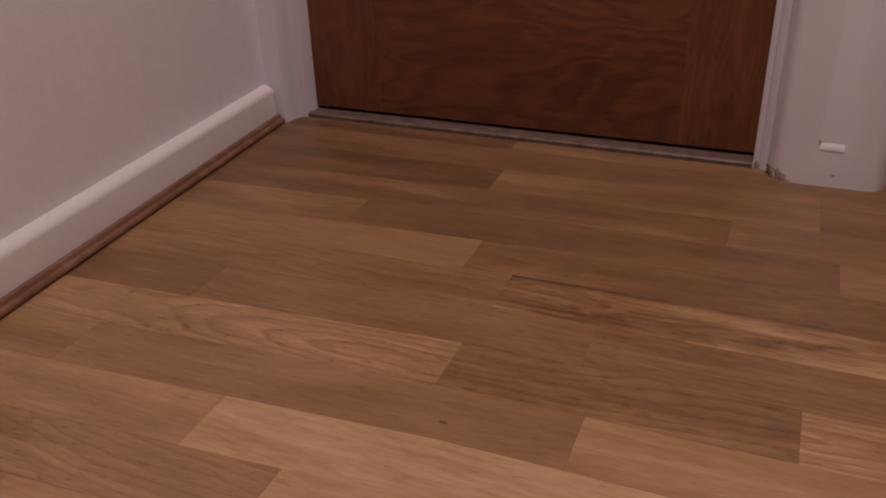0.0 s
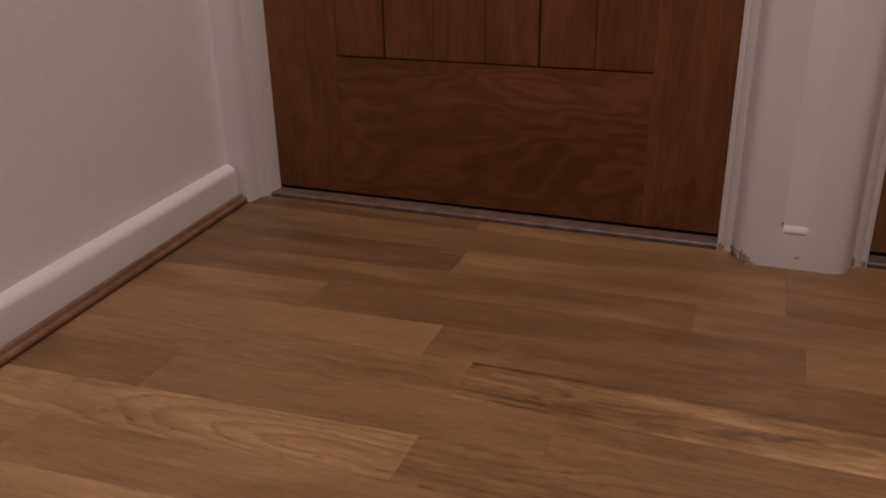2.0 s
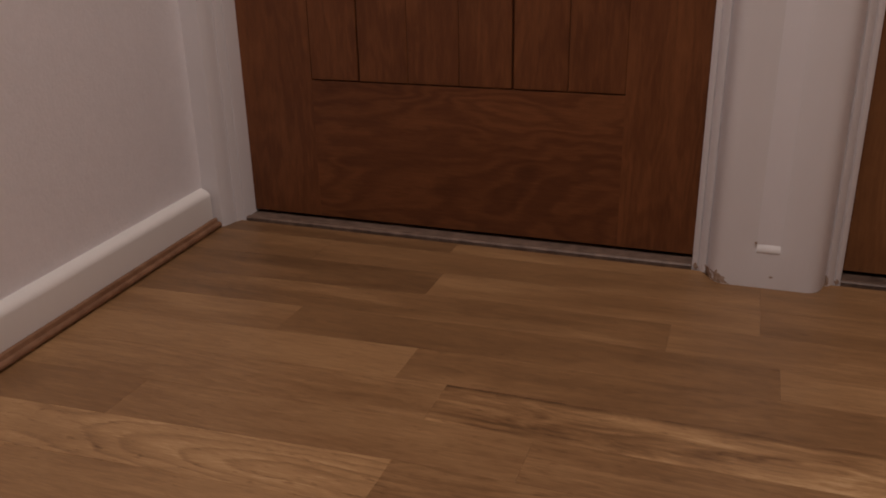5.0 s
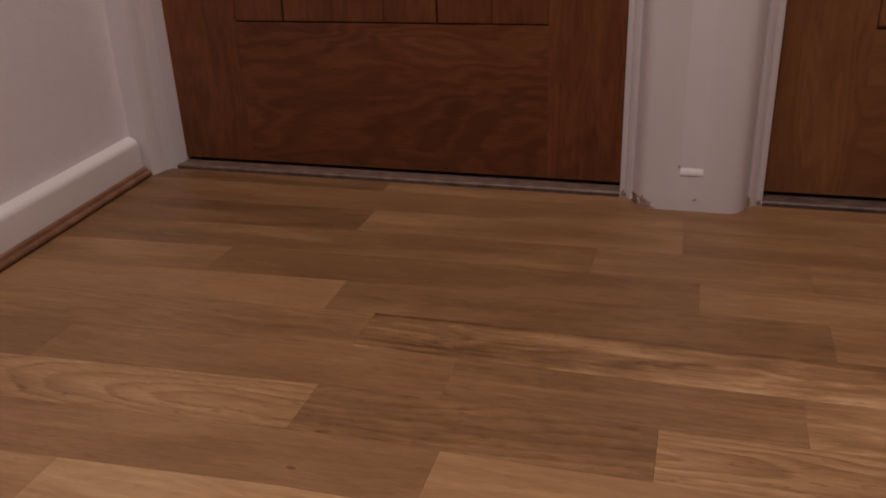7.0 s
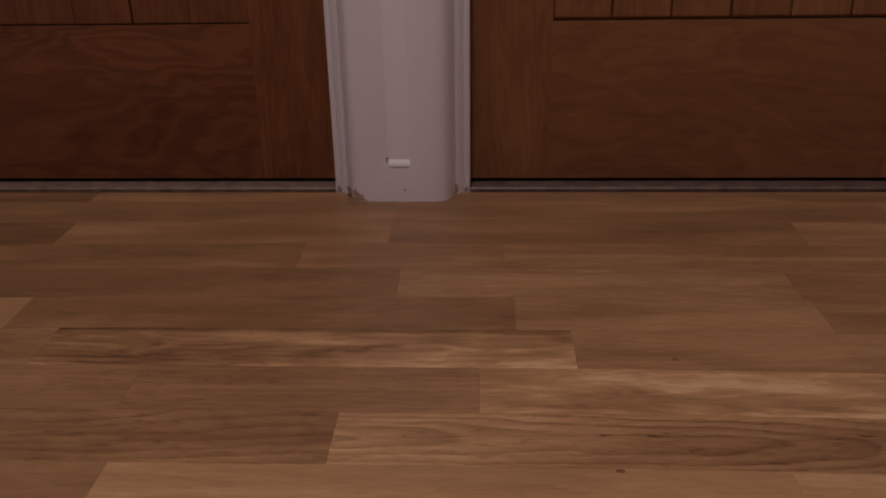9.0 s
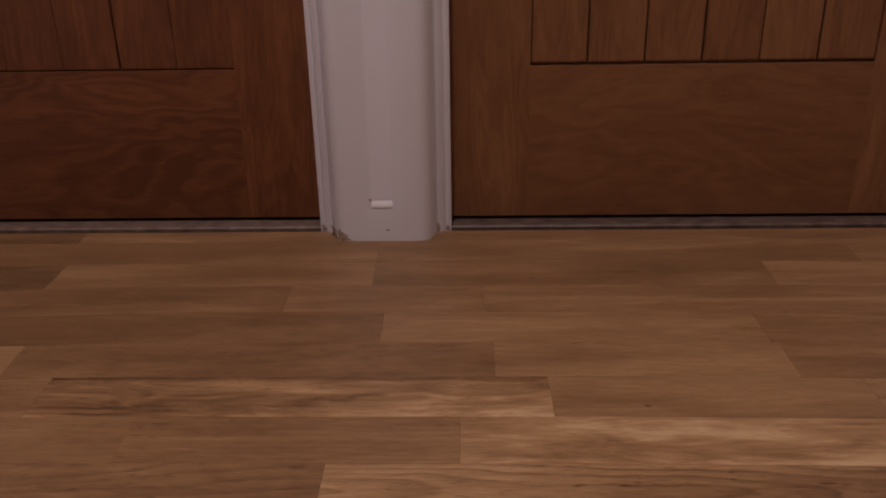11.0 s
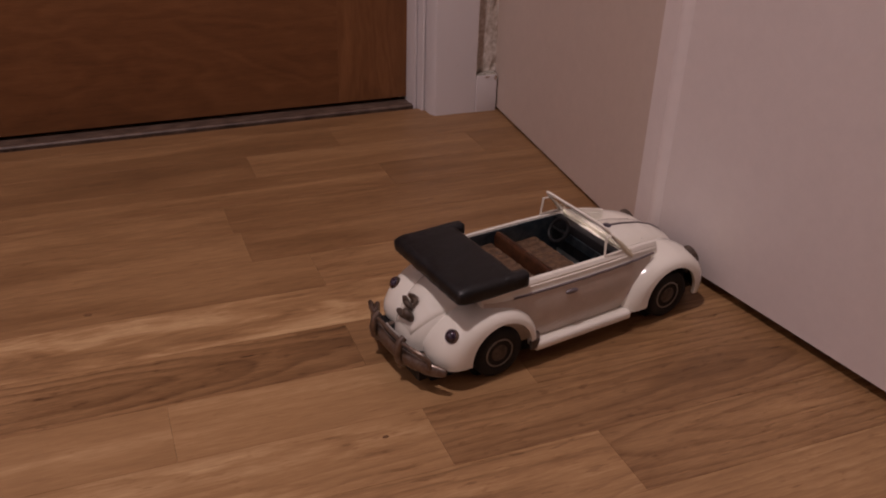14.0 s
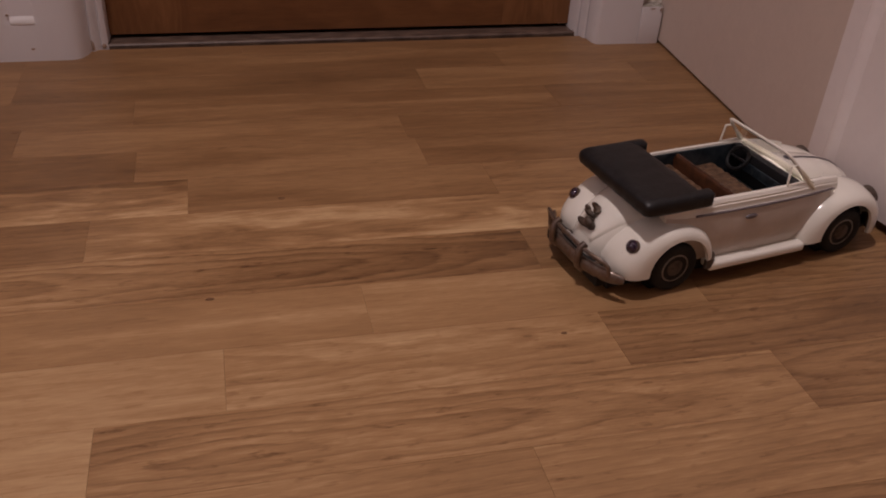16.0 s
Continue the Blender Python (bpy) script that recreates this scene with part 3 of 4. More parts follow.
def fender(axle, arc, side, inner, outer, opening=0.375):
    bm = bmesh.new()
    rings = []
    a0, a1 = arc[0][0], arc[-1][0]
    steps = 34
    for k in range(steps + 1):
        a = a0 + (a1 - a0) * k / steps
        r_out = between(arc, a)[0]
        ring = []
        for j in range(10):
            f = math.pi / 2 * j / 9
            y = inner + (outer - inner) * math.sin(f) ** 0.9
            r = opening + (r_out - opening) * math.cos(f) ** 0.75 if j < 9 else opening
            ring.append((y, r))
        ring[0] = (inner - 0.20, r_out - 0.035)
        ring.insert(1, (inner, r_out - 0.002))
        ring.append((outer - 0.03, opening - 0.006))
        ring.append((outer - 0.05, opening + 0.004))
        for j in range(9, -1, -1):
            y, r = ring[j]
            ring.append((y - 0.03, max(opening + 0.004, r - 0.03)))
        c, s = math.cos(radians(a)), math.sin(radians(a))
        rings.append([V(axle + r * c, side * y, 0.31 + r * s) for y, r in ring])
    return loft(bm, rings)


def lathe(bm, centre, axis, profile, sides=28):
    """A turned shape: profile of (along the axis, radius)."""
    axis = Vector(axis).normalized()
    u = axis.orthogonal().normalized()
    v = axis.cross(u)
    c = Vector(centre)
    rings = [[V(*(c + axis * d + r * (math.cos(a) * u + math.sin(a) * v))) for a in (2 * math.pi * k / sides for k in range(sides))] for d, r in profile]
    return loft(bm, rings)


def blob(bm, centre, radii, tilt=0.0, rings=8, sides=14):
    """An ellipsoid, leaning about the car's cross axis."""
    ct, st = math.cos(tilt), math.sin(tilt)
    rows = []
    for k in range(rings + 1):
        a = -math.pi / 2 + math.pi * (k + 0.001) / (rings + 0.002)
        row = []
        for j in range(sides):
            b = 2 * math.pi * j / sides
            x, y, z = radii[0] * math.sin(a), radii[1] * math.cos(a) * math.cos(b), radii[2] * math.cos(a) * math.sin(b)
            row.append(V(centre[0] + x * ct + z * st, centre[1] + y, centre[2] - x * st + z * ct))
        rows.append(row)
    return loft(bm, rows)


def vbox(bm, x0, x1, y0, y1, z0, z1, bevel=0.0, segments=2):
    (a, b, c), (d, e, f) = V(x0, y0, z0), V(x1, y1, z1)
    return box(bm, a, d, min(b, e), max(b, e), c, f, bevel * U, segments)


def vtube(bm, pts, r, sides=10, squash=1.0, ends=0):
    return tube(bm, [V(*p) for p in pts], r * U, sides, squash, ends)


def skin_lid(table, x0, x1, share, n, narrow):
    """A lid that lies on the body's rounded section, a little proud of it."""
    def height(x, y):
        w, top = between(table, x)
        return 0.26 + (top - 0.26) * max(0.0, 1 - (abs(y) / w) ** 2.4) ** (1 / 2.4)

    bm = bmesh.new()
    rows = []
    for k in range(n + 1):
        x = x0 + (x1 - x0) * k / n
        w = between(table, x)[0] * share * narrow(k)
        ys = [w * (i / 9 - 1) for i in range(19)]
        proud = [0.014 if 0 < i < 18 else 0.004 for i in range(19)]
        out = 0.012 * (1 if x1 > x0 else -1) * (k / n) ** 2
        rows.append([V(x + out, y, height(x, y) + p) for y, p in zip(ys, proud)] + [V(x, y, height(x, y) - 0.03) for y in ys[::-1]])
    return loft(bm, rows)


def door_side(bm, side):
    """One body side with its door, its ledge and the inner face."""
    prof = [(0.585, 0.27), (0.640, 0.36), (0.668, 0.50), (0.672, 0.65), (0.660, 0.80), (0.642, 0.885), (0.632, 0.90), (0.634, 0.915), (0.628, 0.945), (0.618, 0.950),
            (0.616, 0.975), (0.606, 0.982), (0.602, 1.002), (0.585, 1.012), (0.552, 1.010), (0.545, 0.99), (0.548, 0.7), (0.548, 0.27)]
    rings = []
    for x, k, drop in ((-0.16, 0.865, 0.045), (-0.04, 0.93, 0.012), (0.10, 0.972, 0.0), (0.35, 0.99, 0), (0.7, 1.0, 0), (1.1, 1.005, 0), (1.5, 0.995, 0), (1.75, 0.975, 0), (1.95, 0.935, 0.012), (2.15, 0.875, 0.04), (2.3, 0.82, 0.07)):
        rings.append([V(x, side * y * k, z - drop * max(0, (z - 0.27) / 0.75)) for y, z in prof])
    return loft(bm, rings)


def build_toy_car(m):
    car = thing("toy_car", "scuffed ivory toy convertible with folded black roof, headlights lit", "toy car", m)

    bm = bmesh.new()
    fine = [1.70 + 1.34 * k / 24 for k in range(25)]
    loft(bm, [arch_section(x, *between(NOSE, x), 0.26) for x in fine])
    for s in (1, -1):
        door_side(bm, s)
    part("body", bm, PAINT, car, "ivory enamel body shell, scuffed", 50)
    bm = bmesh.new()
    fine = [0.29 - 1.08 * k / 24 for k in range(25)]
    loft(bm, [arch_section(x, *between(TAIL, x), 0.26) for x in fine])
    part("tail_shell", bm, PAINT, car, "ivory tail round the engine lid", 50)
    # thin skins over the lower sides that carry the shade as colour
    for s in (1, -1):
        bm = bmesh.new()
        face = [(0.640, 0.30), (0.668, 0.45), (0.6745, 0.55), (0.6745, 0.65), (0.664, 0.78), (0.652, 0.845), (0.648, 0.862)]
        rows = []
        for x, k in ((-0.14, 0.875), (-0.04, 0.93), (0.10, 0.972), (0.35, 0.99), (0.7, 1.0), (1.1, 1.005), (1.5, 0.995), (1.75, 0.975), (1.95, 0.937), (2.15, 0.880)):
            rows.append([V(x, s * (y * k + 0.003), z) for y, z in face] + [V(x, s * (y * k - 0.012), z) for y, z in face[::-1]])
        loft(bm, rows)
        part("shaded_side", bm, SIDE_SHADE, car, "lower door side, its shade put into a beige colour", 50)

    bm = skin_lid(NOSE, 1.80, 3.00, 0.80, 24, lambda k: 1.0 if k > 2 else (0.62, 0.80, 0.93)[k])
    hood = part("hood", bm, PAINT, car, "ivory bonnet, speckled with dark chips", 60)
    bm = bmesh.new()
    vtube(bm, [(x, 0, between(NOSE, x)[1] + 0.014) for x in (1.97 + 1.01 * k / 20 for k in range(21))], 0.016, 8)
    part("centre_strip", bm, STRIP, hood, "dull grey centre strip")
    bm = bmesh.new()
    lathe(bm, (1.97, 0, between(NOSE, 1.97)[1] + 0.008), (0.02, 0, 1), [(0, 0.052), (0.016, 0.050), (0.022, 0.038), (0.022, 0.001)], 20)
    part("badge", bm, TINT, hood, "dark round badge")
    for s in (1, -1):
        bm = bmesh.new()
        vtube(bm, [(1.92 + 0.30 * math.cos(a), s * (0.30 + 0.16 * math.sin(a)), between(NOSE, 1.92 + 0.30 * math.cos(a))[1] - 0.004 - 0.06 * abs(0.30 + 0.16 * math.sin(a)) ** 1.5) for a in (0.4 + 0.22 * k for k in range(11))], 0.006, 6)
        part("pressed_line", bm, PAINT, hood)

    bm = skin_lid(TAIL, 0.02, -0.755, 0.68, 22, lambda k: 1.0)
    lid = part("engine_lid", bm, PAINT, car, "", 60)
    bm = bmesh.new()
    blob(bm, (-0.655, -0.015, 0.800), (0.034, 0.036, 0.088), -0.75)
    blob(bm, (-0.640, -0.015, 0.765), (0.05, 0.026, 0.05), -0.6)
    part("plate_lamp", bm, CHROME, lid, "worn chrome teardrop plate lamp")
    bm = bmesh.new()
    blob(bm, (-0.685, 0.085, 0.725), (0.030, 0.040, 0.070), -0.5)
    blob(bm, (-0.690, 0.040, 0.700), (0.034, 0.100, 0.046), -0.5)
    part("lid_handle", bm, RUST, lid, "dark winged lid handle")
    bm = bmesh.new()
    blob(bm, (-0.735, -0.050, 0.625), (0.050, 0.085, 0.090), -0.45)
    blob(bm, (-0.755, 0.040, 0.600), (0.040, 0.110, 0.045), -0.45)
    part("plate_holder", bm, RUST, lid, "dark tarnished plate holder")

    for s in (1, -1):
        part("front_fender", fender(2.4, FRONT_ARC, s, 0.36, 0.77), PAINT, car, "", 60)
        part("rear_fender", fender(0.0, REAR_ARC, s, 0.42, 0.77), PAINT, car, "", 60)
        bm = bmesh.new()
        vbox(bm, 0.44, 1.80, s * 0.575, s * 0.770, 0.185, 0.300, 0.045, 3)
        part("running_board", bm, PAINT, car)
        part("stone_guard", fender(0.0, [(-9, 0.545), (7, 0.538)], s, 0.62, 0.777, 0.367), RUST, car, "rusty stone guard", 60)
        bm = bmesh.new()
        vtube(bm, [(x, s * 0.654 * k, z) for x, k, z in ((0.19, 0.980, 0.872), (0.35, 0.99, 0.872), (0.7, 1.0, 0.872), (1.1, 1.005, 0.872), (1.5, 0.995, 0.872), (1.75, 0.975, 0.872), (1.95, 0.94, 0.868), (2.19, 0.878, 0.855))], 0.0135, 8)
        part("belt_strip", bm, STRIP, car, "dull dark metal belt strip")
        bm = bmesh.new()
        blob(bm, (0.93, s * 0.680, 0.770), (0.085, 0.024, 0.030))
        part("door_handle", bm, STRIP, car, "tarnished oval door handle")

        # lamps
        hx, hy, hz = 2.835, s * 0.560, 0.650
        ring = [(-0.08, 0.125), (0.0, 0.128), (0.03, 0.118), (0.03, 0.103), (0.0, 0.10)]
        bm = bmesh.new()
        lathe(bm, (hx, hy, hz), (1, s * 0.05, 0.38), ring)
        rim = part("headlight", bm, RUST, car, "headlight in a tarnished ring")
        bm = bmesh.new()
        lathe(bm, (hx, hy, hz), (1, s * 0.05, 0.38), [(-0.01, 0.102), (0.02, 0.101), (0.045, 0.08), (0.058, 0.045), (0.062, 0.002)])
        part("lens", bm, LIT, rim, "glowing warm white lens")
        tx, ty, tz = -0.535, s * 0.595, 0.615
        bm = bmesh.new()
        lathe(bm, (tx, ty, tz), (-0.85, s * 0.22, 0.5), [(-0.06, 0.076), (0.012, 0.078), (0.022, 0.073), (0.022, 0.060)], 24)
        rim = part("tail_light", bm, CHROME, car, "small tail light in a chrome ring")
        bm = bmesh.new()
        lathe(bm, (tx, ty, tz), (-0.85, s * 0.22, 0.5), [(0.0, 0.070), (0.022, 0.069), (0.05, 0.050), (0.066, 0.002)], 24)
        part("lens", bm, LENS, rim, "dark purple lens")

        # wheels
        for ax in (0.0, 2.4):
            y = s * 0.63
            bm = bmesh.new()
            prof = [(-0.085, 0.17), (-0.085, 0.25), (-0.065, 0.285), (-0.03, 0.297), (0.03, 0.297), (0.065, 0.287), (0.088, 0.262), (0.092, 0.225), (0.086, 0.190), (0.076, 0.172)]
            lathe(bm, (ax, y, 0.297), (0, s, 0), prof, 36)
            wheel = part("wheel", bm, RUBBER, car, "black rubber tyre on a dull metal wheel", 50)
            bm = bmesh.new()
            lathe(bm, (ax, y, 0.297), (0, s, 0), [(0.03, 0.171), (0.076, 0.171), (0.083, 0.165), (0.083, 0.153), (0.060, 0.148), (0.030, 0.148)], 36)
            part("trim_ring", bm, HUB, wheel, "thin metal ring")
            bm = bmesh.new()
            lathe(bm, (ax, y, 0.297), (0, s, 0), [(0.03, 0.150), (0.062, 0.149), (0.050, 0.135), (0.055, 0.128), (0.062, 0.112), (0.066, 0.001)], 36)
            part("rim", bm, RUST, wheel, "dark brown metal rim")
            bm = bmesh.new()
            lathe(bm, (ax, y, 0.297), (0, s, 0), [(0.062, 0.105), (0.076, 0.098), (0.088, 0.065), (0.092, 0.001)], 28)
            part("hubcap", bm, RUST, wheel, "rusty hubcap")

    for ax in (0.0, 2.4):
        bm = bmesh.new()
        lathe(bm, (ax, -0.60, 0.31), (0, 1, 0), [(0, 0.10), (0, 0.37), (0.25, 0.37), (0.25, 0.05), (0.95, 0.05), (0.95, 0.37), (1.20, 0.37), (1.20, 0.10)], 24)
        part("wheel_well", bm, BLACK, car, "black wheel well and axle")

    # bumpers
    def bow(x, depth, half_w, z, n=18):
        return [(x + depth * (abs(t) ** 2.6), half_w * t, z) for t in (-1 + 2 * k / n for k in range(n + 1))]

    bm = bmesh.new()
    vtube(bm, bow(3.12, -0.30, 0.74, 0.285), 0.082, 14, 0.62, 2)
    bumper = part("front_bumper", bm, CHROME, car, "dark tarnished metal bumper")
    bm = bmesh.new()
    vtube(bm, bow(3.10, -0.26, 0.70, 0.435), 0.020, 8)
    part("upper_bar", bm, CHROME, bumper)
    for s in (1, -1):
        bm = bmesh.new()
        vtube(bm, [(3.13, s * 0.30, 0.20), (3.175, s * 0.30, 0.27), (3.185, s * 0.30, 0.36), (3.15, s * 0.30, 0.46), (3.11, s * 0.30, 0.485)], 0.034, 10)
        part("overrider", bm, CHROME, bumper)
        bm = bmesh.new()
        vtube(bm, [(2.80, s * 0.34, 0.30), (3.10, s * 0.34, 0.30)], 0.03, 8)
        part("bracket", bm, CHROME, bumper)
    bm = bmesh.new()
    vtube(bm, bow(-0.93, 0.25, 0.745, 0.300), 0.080, 14, 0.62, 2)
    bumper = part("rear_bumper", bm, CHROME, car, "tarnished metal bumper, rusty brown in places")
    for s in (1, -1):
        bm = bmesh.new()
        vtube(bm, [(-0.90, s * 0.27, 0.21), (-0.965, s * 0.27, 0.27), (-0.985, s * 0.27, 0.37), (-0.955, s * 0.27, 0.49), (-0.90, s * 0.27, 0.53)], 0.042, 10)
        part("overrider", bm, CHROME, bumper)
        bm = bmesh.new()
        vtube(bm, [(-0.94, s * 0.28, 0.485), (-0.915, s * 0.45, 0.49), (-0.86, s * 0.585, 0.475), (-0.82, s * 0.625, 0.43), (-0.80, s * 0.63, 0.32)], 0.024, 8)
        part("hoop", bm, CHROME, bumper, "bright bent tube hoop")
        bm = bmesh.new()
        vtube(bm, [(-0.55, s * 0.34, 0.29), (-0.91, s * 0.34, 0.28)], 0.03, 8)
        part("bracket", bm, CHROME, bumper)
    bm = bmesh.new()
    vtube(bm, [(-0.94, -0.27, 0.49), (-0.945, -0.1, 0.49), (-0.945, 0.1, 0.49), (-0.94, 0.27, 0.49)], 0.022, 8)
    part("upper_bar", bm, CHROME, bumper)
    bm = bmesh.new()
    vbox(bm, -0.905, -0.890, -0.13, 0.13, 0.41, 0.48, 0.006)
    part("number_plate", bm, PLATE, bumper, "small pale blank plate")

    # underside, with hidden low boxes added to block light under the car
    bm = bmesh.new()
    vbox(bm, -0.72, 2.93, -0.52, 0.52, 0.055, 0.30, 0.03)
    vbox(bm, -0.88, -0.60, -0.54, 0.54, 0.13, 0.29, 0.03)
    vbox(bm, 2.80, 3.06, -0.54, 0.54, 0.16, 0.29, 0.03)
    part("chassis", bm, BLACK, car, "black tin underside, lowered and lengthened to deepen the shadow below")

    # cockpit
    bm = bmesh.new()
    vbox(bm, 0.30, 1.72, -0.548, 0.548, 0.30, 0.44)
    part("cockpit_floor", bm, BLUE, car, "dark blue tin floor")
    for s in (1, -1):
        bm = bmesh.new()
        vbox(bm, 0.32, 1.70, s * 0.532, s * 0.5475, 0.44, 0.985)
        part("door_lining", bm, BLUE, car, "dark blue printed tin lining")
    bm = bmesh.new()
    vbox(bm, 0.26, 0.32, -0.55, 0.55, 0.44, 1.0, 0.01)
    part("rear_bulkhead", bm, BLUE, car)
    bm = bmesh.new()
    vbox(bm, 1.60, 1.72, -0.545, 0.545, 0.60, 0.99, 0.03)
    dash = part("dashboard", bm, BLACK, car, "black dashboard")
    bm = bmesh.new()
    vbox(bm, 1.590, 1.602, -0.35, 0.35, 0.76, 0.88, 0.01)
    part("instrument_panel", bm, BLUE, dash)
    wheel_c, tilt = Vector((1.47, 0.27, 0.935)), Vector((-0.75, 0, 0.55)).normalized()
    u = Vector((0, 1, 0))
    v = tilt.cross(u)
    bm = bmesh.new()
    ring = [tuple(wheel_c + 0.14 * (math.cos(a) * u + math.sin(a) * v)) for a in (2 * math.pi * k / 24 for k in range(25))]
    vtube(bm, ring, 0.024, 8)
    vtube(bm, [tuple(wheel_c - 0.135 * u), tuple(wheel_c), tuple(wheel_c + 0.135 * u)], 0.014, 6)
    vtube(bm, [tuple(wheel_c), tuple(wheel_c - 0.28 * tilt)], 0.02, 8)
    part("steering_wheel", bm, BLACK, car, "thin black steering wheel")

    def ribbed(x0, x1, y0, y1, z0, z1, lean, upright):
        """A padded panel with ribs across its face."""
        bm = bmesh.new()
        n, rows = 60, []
        for k in range(n + 1):
            y = y0 + (y1 - y0) * k / n
            r = 0.016 * abs(math.sin(math.pi * 8 * k / n)) ** 0.6
            e = 0.03 if k in (0, n) else 0.0
            if upright:
                rows.append([V(x0, y, z0), V(x1 + r, y, z0), V(x1 + r - lean * 0.55, y, z0 + (z1 - z0) * 0.6), V(x1 + r * 0.6 - lean * 0.93, y, z1 - 0.03 - e), V(x1 - 0.05 - lean, y, z1 - e), V(x0 - lean + 0.02, y, z1 - 0.01 - e), V(x0 - lean, y, z1 - 0.04 - e)])
            else:
                rows.append([V(x0, y, z0), V(x1, y, z0), V(x1 + 0.02, y, z1 - 0.04), V(x1 - 0.03, y, z1 + r), V((x0 + x1) / 2, y, z1 + r - 0.01), V(x0 + 0.02, y, z1 + r), V(x0, y, z1 - 0.03)])
        return loft(bm, rows)

    seat = part("front_seat", ribbed(0.92, 1.34, -0.525, 0.525, 0.44, 0.775, 0, False), SEAT_PAN, car, "brown ribbed bench seat")
    part("backrest", ribbed(0.78, 0.86, -0.53, 0.53, 0.44, 0.985, 0.05, True), SEAT, seat, "glossy brown seat back")
    seat = part("rear_seat", ribbed(0.40, 0.70, -0.525, 0.525, 0.44, 0.845, 0, False), SEAT_PAN, car, "brown ribbed rear seat")
    part("backrest", ribbed(0.34, 0.40, -0.52, 0.52, 0.55, 0.985, 0.03, True), SEAT, seat, "brown ribbed rear backrest")

    # windscreen
    bx, tx, bw, tw, bz, tz = 1.745, 1.415, 0.575, 0.520, 1.005, 1.360
    rise, back = Vector((tx - bx, 0, tz - bz)), Vector((tz - bz, 0, bx - tx)).normalized()
    loop = [(-bw, 0.0), (-bw + 0.35 * (bw - tw), 0.35)]
    for k in range(7):
        f = k / 6 * math.pi / 2
        loop.append((-tw + 0.10 * (1 - math.cos(f)), 1.0 - 0.24 * (1 - math.sin(f))))
    loop += [(-y, h) for y, h in loop[::-1]]
    rings = []
    for k, (y, h) in enumerate(loop):
        (ya, ha), (yb, hb) = loop[max(k - 1, 0)], loop[min(k + 1, len(loop) - 1)]
        way = Vector((yb - ya, (hb - ha) * rise.length)).normalized()
        centre = Vector((bx, y, bz)) + rise * h
        inward = Vector((0, way.y, 0)) - way.x * rise.normalized()
        w, d = 0.026, 0.015
        rings.append([V(*(centre + inward * w * p + back * d * q)) for p, q in ((-1, -0.6), (-0.6, -1), (0.6, -1), (1, -0.6), (1, 0.6), (0.6, 1), (-0.6, 1), (-1, 0.6))])
    bm = bmesh.new()
    loft(bm, rings)
    screen = part("windscreen_frame", bm, PAINT, car, "ivory windscreen frame", 60)
    bm = bmesh.new()
    vtube(bm, [(bx + 0.03, y, bz + 0.005 - 0.02 * (abs(y) / 0.6) ** 2) for y in (-0.60 + 1.2 * k / 12 for k in range(13))], 0.036, 8)
    part("screen_base", bm, CREAM, screen, "yellowed lower screen rail")
    bm = bmesh.new()
    sl = [V(bx - 0.01, -bw + 0.02, bz + 0.02), V(bx - 0.01, bw - 0.02, bz + 0.02), V(tx + 0.01, tw - 0.03, tz - 0.02), V(tx + 0.01, -tw + 0.03, tz - 0.02)]
    off = Vector((0.0005, 0, 0.0003))
    loft(bm, [sl, [tuple(Vector(p) + off) for p in sl]])
    pane = part("pane", bm, PANE, screen, "clear windscreen pane", None)
    pane.visible_shadow = False
    for s in (1, -1):
        bm = bmesh.new()
        vtube(bm, [(1.70, s * 0.580, 1.02), (1.430, s * 0.585, 1.015), (1.440, s * 0.562, 1.24), (1.535, s * 0.546, 1.235)], 0.015, 6)
        part("quarter_light", bm, PAINT, screen, "thin ivory quarter-light frame")
        bm = bmesh.new()
        vtube(bm, [(1.83, s * 0.605, 0.925), (1.79, s * 0.595, 0.965), (1.745, s * 0.580, 1.01), (1.68, s * 0.570, 1.085), (1.60, s * 0.555, 1.17)], 0.034, 8, 1.0, 2)
        part("screen_post_foot", bm, CREAM, screen, "yellowed post foot")

    # folded roof
    bm = bmesh.new()
    slack, rings = random.Random(7), []
    sag = [slack.uniform(-1, 1) for _ in range(31)]
    for k in range(31):
        y = 0.69 * math.sin(math.pi / 2 * (k / 15 - 1)) if k not in (0, 30) else 0.692 * (k / 15 - 1)
        out = max(0.0, (abs(y) - 0.595) / 0.097)
        full = math.sqrt(max(0.0, 1 - out * out))
        high, wide = 0.105 * (0.42 + 0.58 * full) + 0.003 * sag[k], 0.380 - 0.05 * (1 - full) + 0.005 * sag[30 - k]
        ring = []
        for j in range(24):
            a = 2 * math.pi * j / 24
            c, s = math.cos(a), math.sin(a)
            crease = 0.004 * math.sin(7 * a + 9 * y) * full
            ring.append(V(-0.150 + wide * math.copysign(abs(c) ** 0.42, c), y, 1.074 + (high + crease) * math.copysign(abs(s) ** 0.5, s)))
        rings.append(ring)
    loft(bm, rings)
    roof = part("folded_roof", bm, VINYL, car, "folded black vinyl convertible roof", 60)
    for s in (1, -1):
        bm = bmesh.new()
        vbox(bm, 0.02, 0.350, s * 0.545, s * 0.691, 0.985, 1.172, 0.06, 3)
        part("roof_arm", bm, VINYL, roof, "", 60)
    bm = bmesh.new()
    vbox(bm, 0.230, 0.258, -0.545, 0.545, 1.005, 1.030, 0.008)
    part("roof_rail", bm, PAINT, roof, "ivory rail along the folded roof")
    return car


HEADING = 9.4
build_toy_car(pose(0.7940, 0.7600, 0.0, 0, 0, HEADING))

# ---- floor strips: rows of oak, 65 mm wide, counted from the doors towards the room ----
STRIP_W, ROW_0 = 0.065, 1.2
X_WEST, X_EAST = -0.625, 1.10
